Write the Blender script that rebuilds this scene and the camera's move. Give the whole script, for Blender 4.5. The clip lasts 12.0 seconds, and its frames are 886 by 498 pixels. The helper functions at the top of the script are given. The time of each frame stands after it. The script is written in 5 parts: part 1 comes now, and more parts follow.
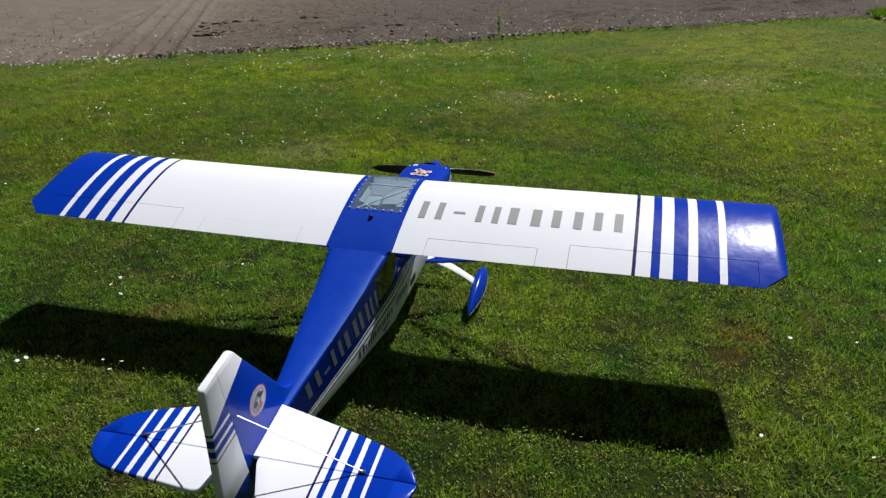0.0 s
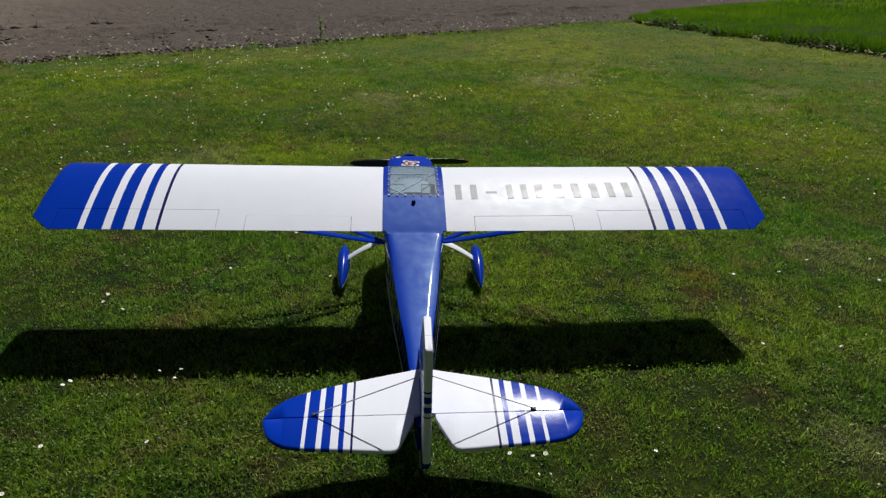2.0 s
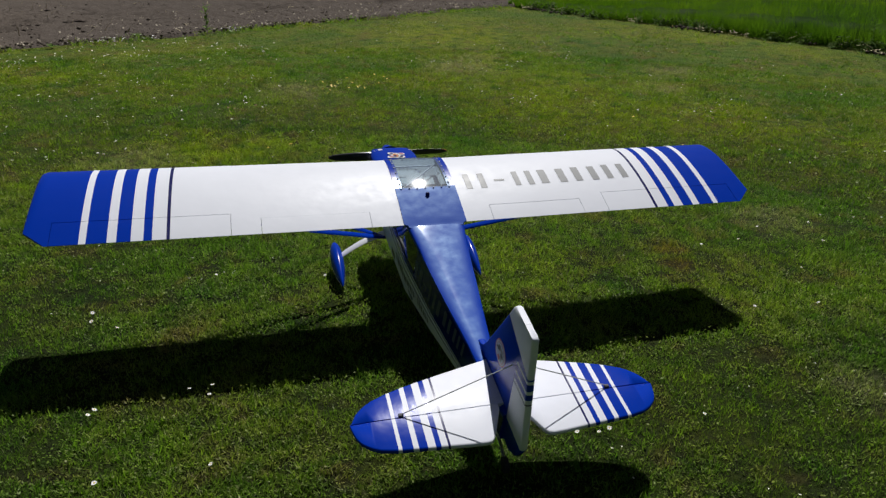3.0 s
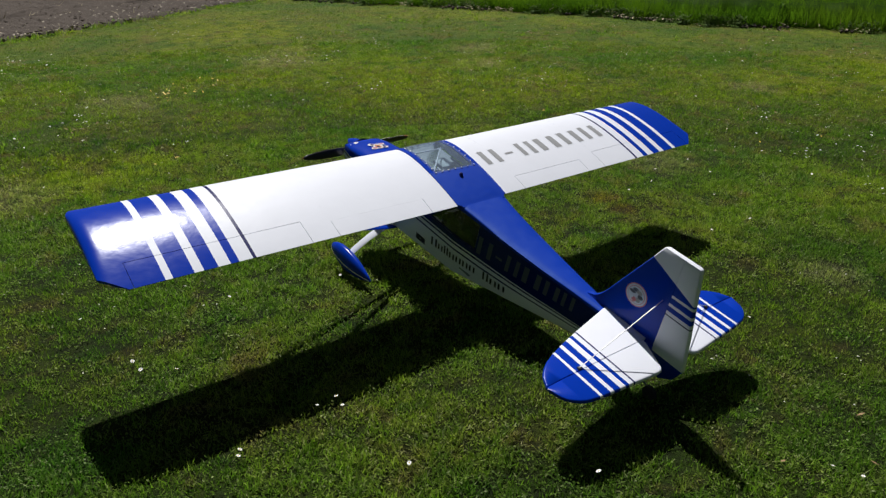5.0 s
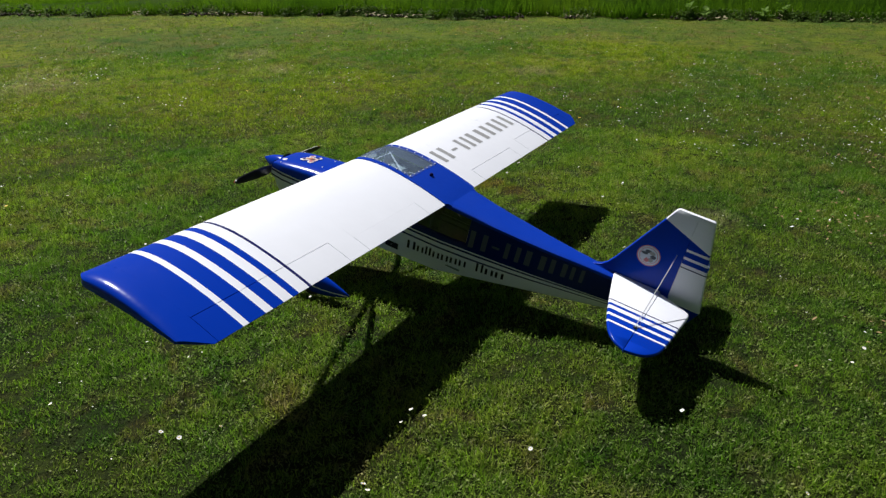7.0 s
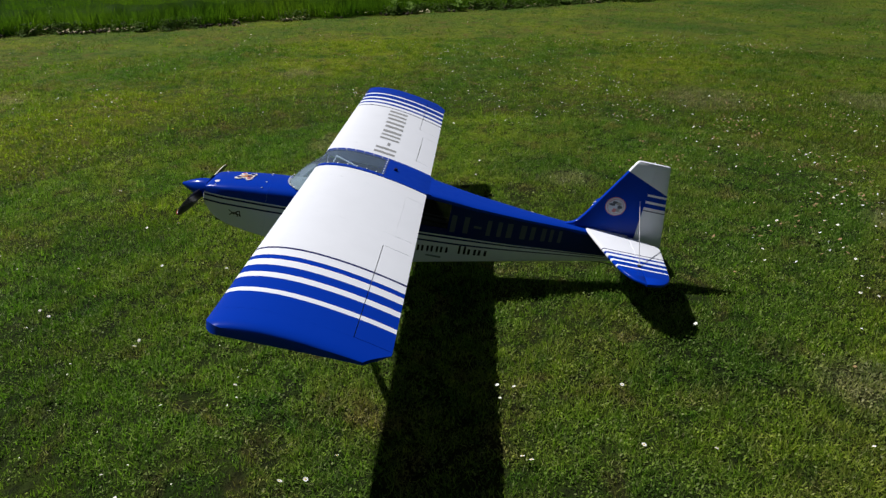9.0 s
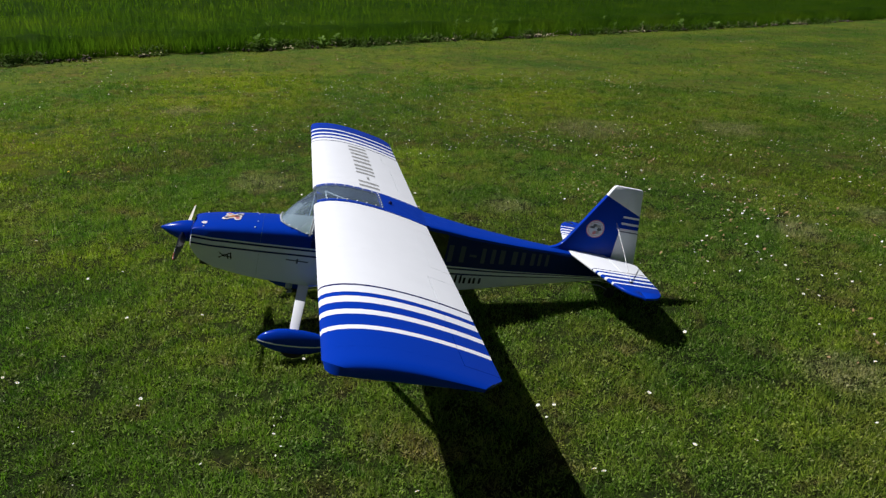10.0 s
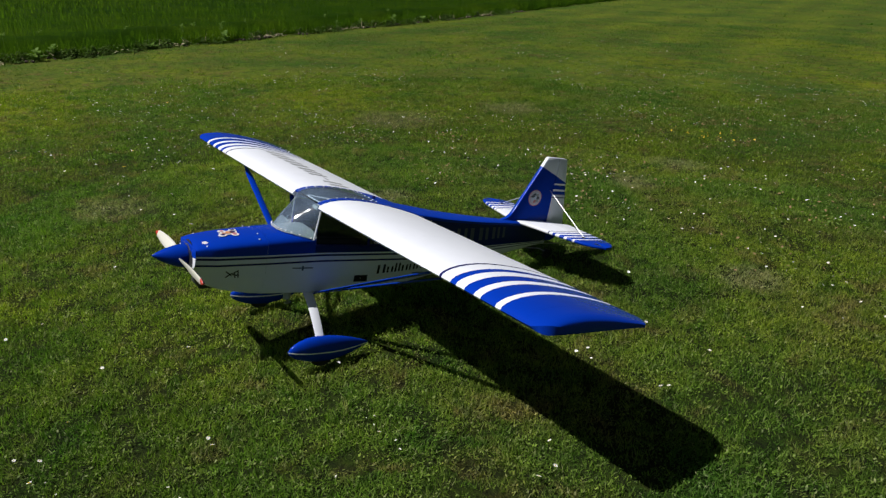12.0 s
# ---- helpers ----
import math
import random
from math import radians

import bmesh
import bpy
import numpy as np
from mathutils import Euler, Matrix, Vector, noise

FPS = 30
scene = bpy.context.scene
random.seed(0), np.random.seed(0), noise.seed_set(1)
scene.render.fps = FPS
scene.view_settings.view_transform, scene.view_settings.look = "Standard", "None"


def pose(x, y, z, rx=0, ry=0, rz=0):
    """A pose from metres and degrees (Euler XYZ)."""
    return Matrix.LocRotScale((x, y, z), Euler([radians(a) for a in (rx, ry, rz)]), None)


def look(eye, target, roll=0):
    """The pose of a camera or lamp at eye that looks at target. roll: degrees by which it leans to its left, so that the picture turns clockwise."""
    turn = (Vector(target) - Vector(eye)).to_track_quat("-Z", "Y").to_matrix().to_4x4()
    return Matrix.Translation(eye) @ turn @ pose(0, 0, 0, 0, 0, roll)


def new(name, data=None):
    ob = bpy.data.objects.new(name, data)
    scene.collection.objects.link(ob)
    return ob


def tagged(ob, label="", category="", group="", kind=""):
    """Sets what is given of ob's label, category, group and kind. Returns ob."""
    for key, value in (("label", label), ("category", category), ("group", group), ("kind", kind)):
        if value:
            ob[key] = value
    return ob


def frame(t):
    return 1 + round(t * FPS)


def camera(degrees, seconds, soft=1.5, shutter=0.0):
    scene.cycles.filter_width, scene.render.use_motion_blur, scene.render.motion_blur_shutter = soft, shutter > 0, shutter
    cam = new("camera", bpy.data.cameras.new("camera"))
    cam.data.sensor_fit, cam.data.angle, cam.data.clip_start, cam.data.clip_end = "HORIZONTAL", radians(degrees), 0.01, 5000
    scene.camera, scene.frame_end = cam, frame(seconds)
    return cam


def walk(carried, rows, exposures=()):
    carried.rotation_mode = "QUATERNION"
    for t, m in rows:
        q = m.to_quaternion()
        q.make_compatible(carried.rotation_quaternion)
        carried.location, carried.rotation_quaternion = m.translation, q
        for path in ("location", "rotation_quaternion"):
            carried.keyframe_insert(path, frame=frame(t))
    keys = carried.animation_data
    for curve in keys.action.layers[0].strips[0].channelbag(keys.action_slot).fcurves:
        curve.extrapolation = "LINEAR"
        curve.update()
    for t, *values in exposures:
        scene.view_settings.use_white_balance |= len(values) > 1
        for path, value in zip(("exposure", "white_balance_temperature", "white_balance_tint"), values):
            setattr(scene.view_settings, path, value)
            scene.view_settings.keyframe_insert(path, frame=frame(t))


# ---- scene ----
cam = camera(62.9, 12.0, soft=1.35)
PATH = [
    (0, (-0.033, 0.225, 1.378), (-0.063, 2.067, 0.599), -0.1),
    (0.5, (-0.284, 0.112, 1.367), (-0.167, 1.958, 0.607), 0.8),
    (1, (-0.513, 0.033, 1.379), (-0.304, 1.86, 0.594), 0.5),
    (1.5, (-0.729, 0.08, 1.377), (-0.286, 1.867, 0.596), 0.6),
    (2, (-1.021, 0.086, 1.374), (-0.445, 1.845, 0.616), 1.5),
    (2.5, (-1.27, 0.161, 1.377), (-0.535, 1.866, 0.633), 1.5),
    (3, (-1.53, 0.303, 1.375), (-0.63, 1.909, 0.593), 1.8),
    (3.5, (-1.812, 0.427, 1.395), (-0.791, 1.946, 0.587), 0.8),
    (5.5, (-2.611, 1.127, 1.353), (-1.065, 2.125, 0.571), 0.1),
    (6, (-2.738, 1.334, 1.368), (-1.089, 2.159, 0.593), -0.0),
    (6.5, (-2.869, 1.538, 1.385), (-1.166, 2.225, 0.593), -1.1),
    (8.5, (-3.082, 2.616, 1.384), (-1.252, 2.485, 0.589), 0.2),
    (9, (-3.106, 2.909, 1.384), (-1.307, 2.584, 0.573), -1.8),
    (9.5, (-3.033, 3.231, 1.363), (-1.276, 2.648, 0.607), -0.2),
    (10, (-2.953, 3.535, 1.393), (-1.254, 2.773, 0.663), 0.1),
    (10.5, (-2.891, 3.843, 1.411), (-1.266, 2.934, 0.68), 0.2),
    (11, (-2.75, 4.082, 1.376), (-1.239, 2.96, 0.699), 0.1),
    (11.5, (-2.579, 4.334, 1.374), (-1.203, 3.086, 0.634), -0.8),
    (12, (-2.416, 4.534, 1.389), (-1.182, 3.136, 0.655), -0.5),
]
EXPOSURES = [(0, 0.36), (0.5, 0.17), (1, 0.10), (1.5, 0.03), (2, 0.02), (2.5, 0.0), (3, -0.04), (3.5, -0.04), (5.5, 0.34), (6, 0.44), (6.5, 0.46), (8.5, 0.24), (9, 0.22), (9.5, 0.27), (10, 0.30), (10.5, 0.22), (11, 0.19), (11.5, 0.17), (12, 0.22)]
walk(cam, [(t, look(eye, target, roll)) for t, eye, target, roll in PATH], EXPOSURES)

# ---- light ----
SUN_WAY = Vector((0.385, 0.538, 1.0)).normalized()
world = bpy.data.worlds.new("sky")
scene.world = world
world.use_nodes = True
wt = world.node_tree
sky = wt.nodes.new("ShaderNodeTexSky")
sky.sky_type = "NISHITA"
sky.sun_disc = False
sky.dust_density = 2.5
sky.sun_elevation = math.asin(SUN_WAY.z)
sky.sun_rotation = math.atan2(SUN_WAY.x, SUN_WAY.y)
hazy = wt.nodes.new("ShaderNodeHueSaturation")
hazy.inputs["Saturation"].default_value = 1.0
wt.links.new(sky.outputs[0], hazy.inputs["Color"])
wt.links.new(hazy.outputs[0], wt.nodes["Background"].inputs[0])
wt.nodes["Background"].inputs[1].default_value = 0.0165
sun_data = bpy.data.lights.new("sun", "SUN")
sun_data.energy = 4.1
sun_data.angle = radians(0.53)
sun_data.color = (1.0, 0.985, 0.97)
sun = new("sun", sun_data)
sun.matrix_world = look(SUN_WAY * 30, (0, 0, 0))


# ---- materials ----
class Mat:
    """A small wrapper round a node material."""

    def __init__(self, name, colour=(0.5, 0.5, 0.5), rough=0.5, metal=0.0, spec=0.5, coat=0.0):
        self.m = bpy.data.materials.new(name)
        self.m.use_nodes = True
        self.t = self.m.node_tree
        self.b = self.t.nodes["Principled BSDF"]
        self.b.inputs["Base Color"].default_value = (*colour, 1)
        self.b.inputs["Roughness"].default_value = rough
        self.b.inputs["Metallic"].default_value = metal
        self.b.inputs["Specular IOR Level"].default_value = spec
        self.b.inputs["Coat Weight"].default_value = coat
        self.b.inputs["Coat Roughness"].default_value = 0.08

    def node(self, kind, **kw):
        n = self.t.nodes.new(kind)
        for k, v in kw.items():
            n.inputs[k].default_value = v
        return n

    def link(self, a, b):
        self.t.links.new(a, b)

    def place(self):
        return self.t.nodes.new("ShaderNodeNewGeometry").outputs["Position"]

    def noise(self, scale, detail=4.0, rough=0.55, vec=None, distort=0.0):
        n = self.node("ShaderNodeTexNoise", Scale=scale, Detail=detail, Roughness=rough, Distortion=distort)
        self.link(vec or self.place(), n.inputs["Vector"])
        return n.outputs["Fac"]

    def ramp(self, fac, stops):
        r = self.t.nodes.new("ShaderNodeValToRGB")
        e = r.color_ramp.elements
        while len(e) < len(stops):
            e.new(0.5)
        for el, (p, c) in zip(e, stops):
            el.position = p
            el.color = (*c, 1) if len(c) == 3 else c
        self.link(fac, r.inputs["Fac"])
        return r.outputs["Color"]

    def mix(self, fac, a, b, mode="MIX"):
        n = self.t.nodes.new("ShaderNodeMix")
        n.data_type, n.blend_type = "RGBA", mode
        for i, v in ((0, fac), (6, a), (7, b)):
            if isinstance(v, (int, float)):
                n.inputs[i].default_value = v
            elif isinstance(v, tuple):
                n.inputs[i].default_value = (*v, 1)
            else:
                self.link(v, n.inputs[i])
        return n.outputs[2]

    def math(self, op, a, b=0.0, c=0.0):
        n = self.t.nodes.new("ShaderNodeMath")
        n.operation = op
        for i, v in enumerate((a, b, c)):
            if isinstance(v, (int, float)):
                n.inputs[i].default_value = v
            else:
                self.link(v, n.inputs[i])
        return n.outputs[0]

    def bump(self, height, strength=0.2, distance=0.002):
        n = self.node("ShaderNodeBump", Strength=strength, Distance=distance)
        self.link(height, n.inputs["Height"])
        self.link(n.outputs[0], self.b.inputs["Normal"])

    def colour(self, out):
        self.link(out, self.b.inputs["Base Color"])
        return self

    def rough(self, out):
        self.link(out, self.b.inputs["Roughness"])


def film(name, colour, rough, wear, spec=0.13, wrinkle=0.3):
    """Iron-on covering film: glossy, faintly wrinkled, with dust and small smears."""
    m = Mat(name, colour, rough, spec=spec, coat=0.03)
    dust = m.noise(9, 5, 0.6)
    m.colour(m.mix(m.math("MULTIPLY", dust, wear), tuple(colour), tuple(min(1, c * 0.80 + 0.004) for c in colour)))
    m.rough(m.math("MULTIPLY_ADD", m.noise(23, 3), rough * 0.6, rough * 0.7))
    m.bump(m.math("ADD", m.noise(7 if wrinkle > 0.5 else 14, 2), m.math("MULTIPLY", m.noise(60, 2), 0.06 if wrinkle > 0.5 else 0.2)), wrinkle, 0.0035 if wrinkle > 0.5 else 0.0025)
    return m.m


WHITE = film("white_film", (0.815, 0.835, 0.90), 0.42, 0.35)
BLUE = film("blue_film", (0.001, 0.034, 0.38), 0.20, 0.25)
DECK = film("slack_blue_film", (0.001, 0.034, 0.38), 0.47, 0.25, 0.17, 0.9)
DECK.node_tree.nodes["Principled BSDF"].inputs["Specular Tint"].default_value = (0.42, 0.90, 1.0, 1)
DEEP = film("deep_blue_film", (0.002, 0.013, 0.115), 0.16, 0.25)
NAVY = film("navy_film", (0.012, 0.014, 0.10), 0.28, 0.3)
GREY_MARK = film("grey_vinyl", (0.33, 0.335, 0.34), 0.4, 0.5)
BLACK_MARK = film("black_vinyl", (0.012, 0.012, 0.014), 0.4, 0.5)
SILVER_MARK = film("silver_vinyl", (0.085, 0.10, 0.13), 0.35, 0.4)
PALE = film("pale_vinyl", (0.72, 0.70, 0.72), 0.4, 0.6)
EMBLEM = film("emblem_vinyl", (0.56, 0.63, 0.74), 0.4, 0.6)
PINK = film("pink_vinyl", (0.55, 0.20, 0.22), 0.45, 0.5)
ORANGE = film("orange_vinyl", (0.62, 0.26, 0.10), 0.45, 0.5)
RUBBER = Mat("black_rubber", (0.018, 0.018, 0.018), 0.7).m
WIRE = Mat("bright_wire", (0.66, 0.66, 0.68), 0.5, 1.0).m
STEEL = Mat("steel_wire", (0.34, 0.34, 0.35), 0.45, 1.0).m
SCREW = Mat("pale_screw", (0.82, 0.83, 0.85), 0.25).m
DARK = Mat("dark_inside", (0.02, 0.021, 0.024), 0.6).m
PROP_BACK = Mat("black_propeller", (0.012, 0.012, 0.012), 0.3).m
PROP_FRONT = Mat("cream_propeller", (0.72, 0.70, 0.62), 0.35).m
PROP_TIP = Mat("red_paint", (0.55, 0.04, 0.03), 0.4).m
PANEL = Mat("grey_panel", (0.40, 0.43, 0.44), 0.6).m
FLOOR_MAT = Mat("cabin_floor", (0.17, 0.22, 0.22), 0.7).m
PAD = Mat("pale_foam", (0.46, 0.52, 0.52), 0.8).m


def glass(name, tint, sky_haze, rough=0.04, sheen=0.14):
    """A thin clear pane: see-through, mirror-like at a slant, hazy with dust, scratches and a blue veil painted for
    reflected sky.
    """
    m = Mat(name)
    m.t.nodes.remove(m.b)
    clear = m.node("ShaderNodeBsdfTransparent", Color=(*tint, 1))
    dull = m.node("ShaderNodeBsdfDiffuse", Color=(0.40, 0.55, 0.78, 1))
    gloss = m.node("ShaderNodeBsdfGlossy", Roughness=rough)
    fres = m.node("ShaderNodeFresnel", IOR=1.5)
    body, skin_mix = m.t.nodes.new("ShaderNodeMixShader"), m.t.nodes.new("ShaderNodeMixShader")
    m.link(m.math("MULTIPLY", m.math("ADD", m.noise(16, 4), 0.5), sky_haze), body.inputs[0])
    m.link(clear.outputs[0], body.inputs[1])
    m.link(dull.outputs[0], body.inputs[2])
    m.link(m.math("ADD", fres.outputs[0], sheen), skin_mix.inputs[0])
    m.link(body.outputs[0], skin_mix.inputs[1])
    m.link(gloss.outputs[0], skin_mix.inputs[2])
    m.link(skin_mix.outputs[0], m.t.nodes["Material Output"].inputs[0])
    return m.m


GLASS = glass("cabin_glass", (0.56, 0.70, 0.78), 0.17)
SIDE_GLASS = glass("side_glass", (0.026, 0.027, 0.028), 0.012, sheen=0.02)

# blotches of the lawn: x, y, radius
YELLOW = ((-0.6, 5.3, 0.75), (2.5, 5.35, 1.2), (3.3, 4.5, 1.0), (5.8, 2.2, 1.2), (1.68, 6.74, 0.7), (0.83, 3.75, 0.4), (4.0, -0.8, 1.0), (4.9, 2.6, 1.0), (3.5, 9.5, 1.3), (-2.0, 8.6, 1.0), (2.84, -6.7, 1.0), (0.76, -6.9, 0.7), (0.65, -10.4, 1.3), (2.6, -11.9, 1.4), (-0.06, -6.6, 0.6))
BARE = ((-1.1, 5.25, 0.4), (0.52, 6.8, 0.45), (2.5, 7.3, 0.6), (2.95, 7.65, 0.4), (-0.19, -0.66, 0.26), (-0.2, 0.05, 0.22), (2.12, -1.7, 0.4), (2.54, -0.4, 0.5), (-1.44, 1.23, 0.2), (4.45, 2.94, 0.35), (4.5, 6.2, 0.5), (1.9, 2.7, 0.3), (0.8, 1.4, 0.2), (3.8, 5.55, 0.35))
LUSH = ((-0.25, 3.85, 0.55), (-0.75, 4.05, 0.5), (0.45, 3.9, 0.5), (1.0, 1.5, 0.4), (-1.2, 1.6, 0.35))
RUST = ((1.05, 2.7, 0.12), (0.97, 2.50, 0.11), (1.10, 2.62, 0.07))


def blotches(m, spots, warp):
    """How far a place lies inside any of the spots, with ragged edges."""
    total = None
    for x, y, r in spots:
        d = m.t.nodes.new("ShaderNodeVectorMath")
        d.operation = "DISTANCE"
        d.inputs[1].default_value = (x, y, 0)
        m.link(m.place(), d.inputs[0])
        f = m.math("SUBTRACT", 1.0, m.math("DIVIDE", d.outputs["Value"], r))
        total = f if total is None else m.math("MAXIMUM", total, f)
    n = m.math("ADD", total, m.math("MULTIPLY", m.math("SUBTRACT", warp, 0.5), 1.6))
    n = m.math("MULTIPLY", n, 1.6)
    return m.math("MINIMUM", m.math("MAXIMUM", n, 0.0), 1.0)


def grass_tones(m, gain):
    """Lawn colour by place: lush, olive and straw-coloured patches, clover, brown thatch and bare spots."""
    g = lambda c: tuple(v * gain for v in c)
    big, patch, mid, tuft = m.noise(0.5, 4, 0.62), m.noise(1.3, 4, 0.65), m.noise(3.0, 5, 0.7), m.noise(9, 3, 0.6)
    thatch = m.noise(4.6, 4, 0.62, distort=0.6)
    col = m.ramp(big, [(0.34, g((0.070, 0.136, 0.022))), (0.48, g((0.115, 0.170, 0.025))), (0.60, g((0.172, 0.212, 0.024)))])
    col = m.mix(m.math("MULTIPLY", m.ramp(patch, [(0.47, (0, 0, 0)), (0.62, (1, 1, 1))]), 0.6), col, g((0.150, 0.155, 0.036)))
    col = m.mix(m.math("MULTIPLY", blotches(m, YELLOW, mid), 0.75), col, g((0.205, 0.232, 0.018)))
    col = m.mix(m.math("MULTIPLY", m.ramp(mid, [(0.35, (1, 1, 1)), (0.46, (0, 0, 0))]), 0.7), col, g((0.036, 0.098, 0.014)))
    col = m.mix(m.math("MULTIPLY", m.ramp(thatch, [(0.54, (0, 0, 0)), (0.64, (1, 1, 1))]), 0.62), col, g((0.165, 0.120, 0.055)))
    col = m.mix(m.math("MULTIPLY", blotches(m, LUSH, mid), 0.55), col, g((0.040, 0.092, 0.014)))
    col = m.mix(m.math("MULTIPLY", blotches(m, BARE, mid), 0.6), col, g((0.26, 0.22, 0.14)))
    col = m.mix(m.math("MULTIPLY", blotches(m, RUST, mid), 0.4), col, g((0.26, 0.10, 0.028)))
    # the lawn's tone is lighter towards the fields, darker the other way
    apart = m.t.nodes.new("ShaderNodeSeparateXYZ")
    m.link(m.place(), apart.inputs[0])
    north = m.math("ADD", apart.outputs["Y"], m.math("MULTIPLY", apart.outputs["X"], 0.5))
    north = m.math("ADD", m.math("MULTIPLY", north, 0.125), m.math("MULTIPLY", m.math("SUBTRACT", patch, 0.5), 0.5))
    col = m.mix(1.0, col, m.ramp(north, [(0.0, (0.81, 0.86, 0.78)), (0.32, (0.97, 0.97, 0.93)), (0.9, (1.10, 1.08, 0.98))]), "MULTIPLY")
    # lanes left by the mower, along the crop
    lane = m.math("SINE", m.math("MULTIPLY", m.math("MULTIPLY_ADD", apart.outputs["Y"], 0.18, apart.outputs["X"]), 3.1))
    lane = m.math("MULTIPLY", lane, m.ramp(patch, [(0.38, (0.1, 0.1, 0.1)), (0.58, (1, 1, 1))]))
    lane = m.math("MULTIPLY", lane, m.ramp(m.math("MULTIPLY", apart.outputs["Y"], -0.1), [(0.15, (0, 0, 0)), (0.6, (1, 1, 1))]))
    col = m.mix(1.0, col, m.ramp(m.math("MULTIPLY_ADD", lane, 0.5, 0.5), [(0.0, (0.84, 0.86, 0.9)), (0.5, (1, 1, 1)), (1.0, (1.22, 1.18, 1.05))]), "MULTIPLY")
    col = m.mix(m.ramp(tuft, [(0.36, (0.55, 0.55, 0.55)), (0.52, (0, 0, 0))]), col, g((0.034, 0.078, 0.012)))
    return col


def lawn_material():
    m = Mat("lawn", rough=0.9, spec=0.1)
    # soil among leaves coloured dark for their shade; far out the sward is closed
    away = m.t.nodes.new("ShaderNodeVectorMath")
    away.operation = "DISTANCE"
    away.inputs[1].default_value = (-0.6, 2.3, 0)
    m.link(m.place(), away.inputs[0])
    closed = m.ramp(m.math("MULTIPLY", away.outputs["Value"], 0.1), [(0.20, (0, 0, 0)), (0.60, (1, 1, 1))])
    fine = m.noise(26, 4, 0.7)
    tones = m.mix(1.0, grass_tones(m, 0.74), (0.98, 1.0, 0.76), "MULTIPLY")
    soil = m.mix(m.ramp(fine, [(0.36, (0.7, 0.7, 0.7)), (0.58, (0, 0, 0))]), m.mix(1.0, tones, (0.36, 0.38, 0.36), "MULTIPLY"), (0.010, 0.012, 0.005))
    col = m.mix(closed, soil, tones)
    m.colour(col)
    m.bump(m.math("ADD", m.noise(38, 5, 0.7), m.noise(7, 3)), 0.9, 0.03)
    return m.m


def blade_material(name, gain, vary, gloss):
    """Lawn grass: waxy leaves with a pale sheen, thin enough to glow against the light; vary is how far single leaves differ."""
    m = Mat(name, rough=0.42, spec=gloss)
    m.b.inputs["Specular Tint"].default_value = (1.0, 1.0, 0.62, 1)
    isl = m.t.nodes.new("ShaderNodeNewGeometry").outputs["Random Per Island"]
    v = lambda k: tuple(1 + (c - 1) * vary for c in k)
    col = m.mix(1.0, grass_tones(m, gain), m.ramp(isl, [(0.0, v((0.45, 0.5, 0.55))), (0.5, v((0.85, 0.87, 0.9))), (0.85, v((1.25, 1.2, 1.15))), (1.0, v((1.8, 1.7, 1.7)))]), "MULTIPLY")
    col = m.mix(m.ramp(isl, [(0.925, (0, 0, 0)), (0.935, (0.6 * vary,) * 3)]), col, (0.36, 0.34, 0.21))
    m.colour(col)
    thin = m.node("ShaderNodeBsdfTranslucent")
    m.link(m.mix(1.0, col, (0.80, 1.05, 0.45), "MULTIPLY"), thin.inputs["Color"])
    mix = m.node("ShaderNodeMixShader", Fac=0.55)
    m.link(m.b.outputs[0], mix.inputs[1])
    m.link(thin.outputs[0], mix.inputs[2])
    m.link(mix.outputs[0], m.t.nodes["Material Output"].inputs[0])
    return m.m


def crop_material(name, gain):
    """Young cereal: upright thin leaves, alike in colour but for the gain."""
    m = Mat(name, rough=0.6, spec=0.04)
    isl = m.t.nodes.new("ShaderNodeNewGeometry").outputs["Random Per Island"]
    col = m.ramp(m.noise(0.8, 3), [(0.3, (0.056, 0.140, 0.010)), (0.55, (0.090, 0.184, 0.013)), (0.75, (0.132, 0.226, 0.016))])
    col = m.mix(1.0, col, m.ramp(isl, [(0.0, (0.72, 0.75, 0.8)), (0.5, (0.95, 0.95, 0.95)), (1.0, (1.3, 1.25, 1.2))]), "MULTIPLY")
    col = m.mix(1.0, col, (gain, gain, gain), "MULTIPLY")
    m.colour(m.mix(1.0, col, (0.55, 0.6, 0.65), "MULTIPLY"))
    thin = m.node("ShaderNodeBsdfTranslucent")
    m.link(m.mix(1.0, col, (1.4, 1.4, 0.8), "MULTIPLY"), thin.inputs["Color"])
    mix = m.node("ShaderNodeMixShader", Fac=0.6)
    m.link(m.b.outputs[0], mix.inputs[1])
    m.link(thin.outputs[0], mix.inputs[2])
    m.link(mix.outputs[0], m.t.nodes["Material Output"].inputs[0])
    return m.m


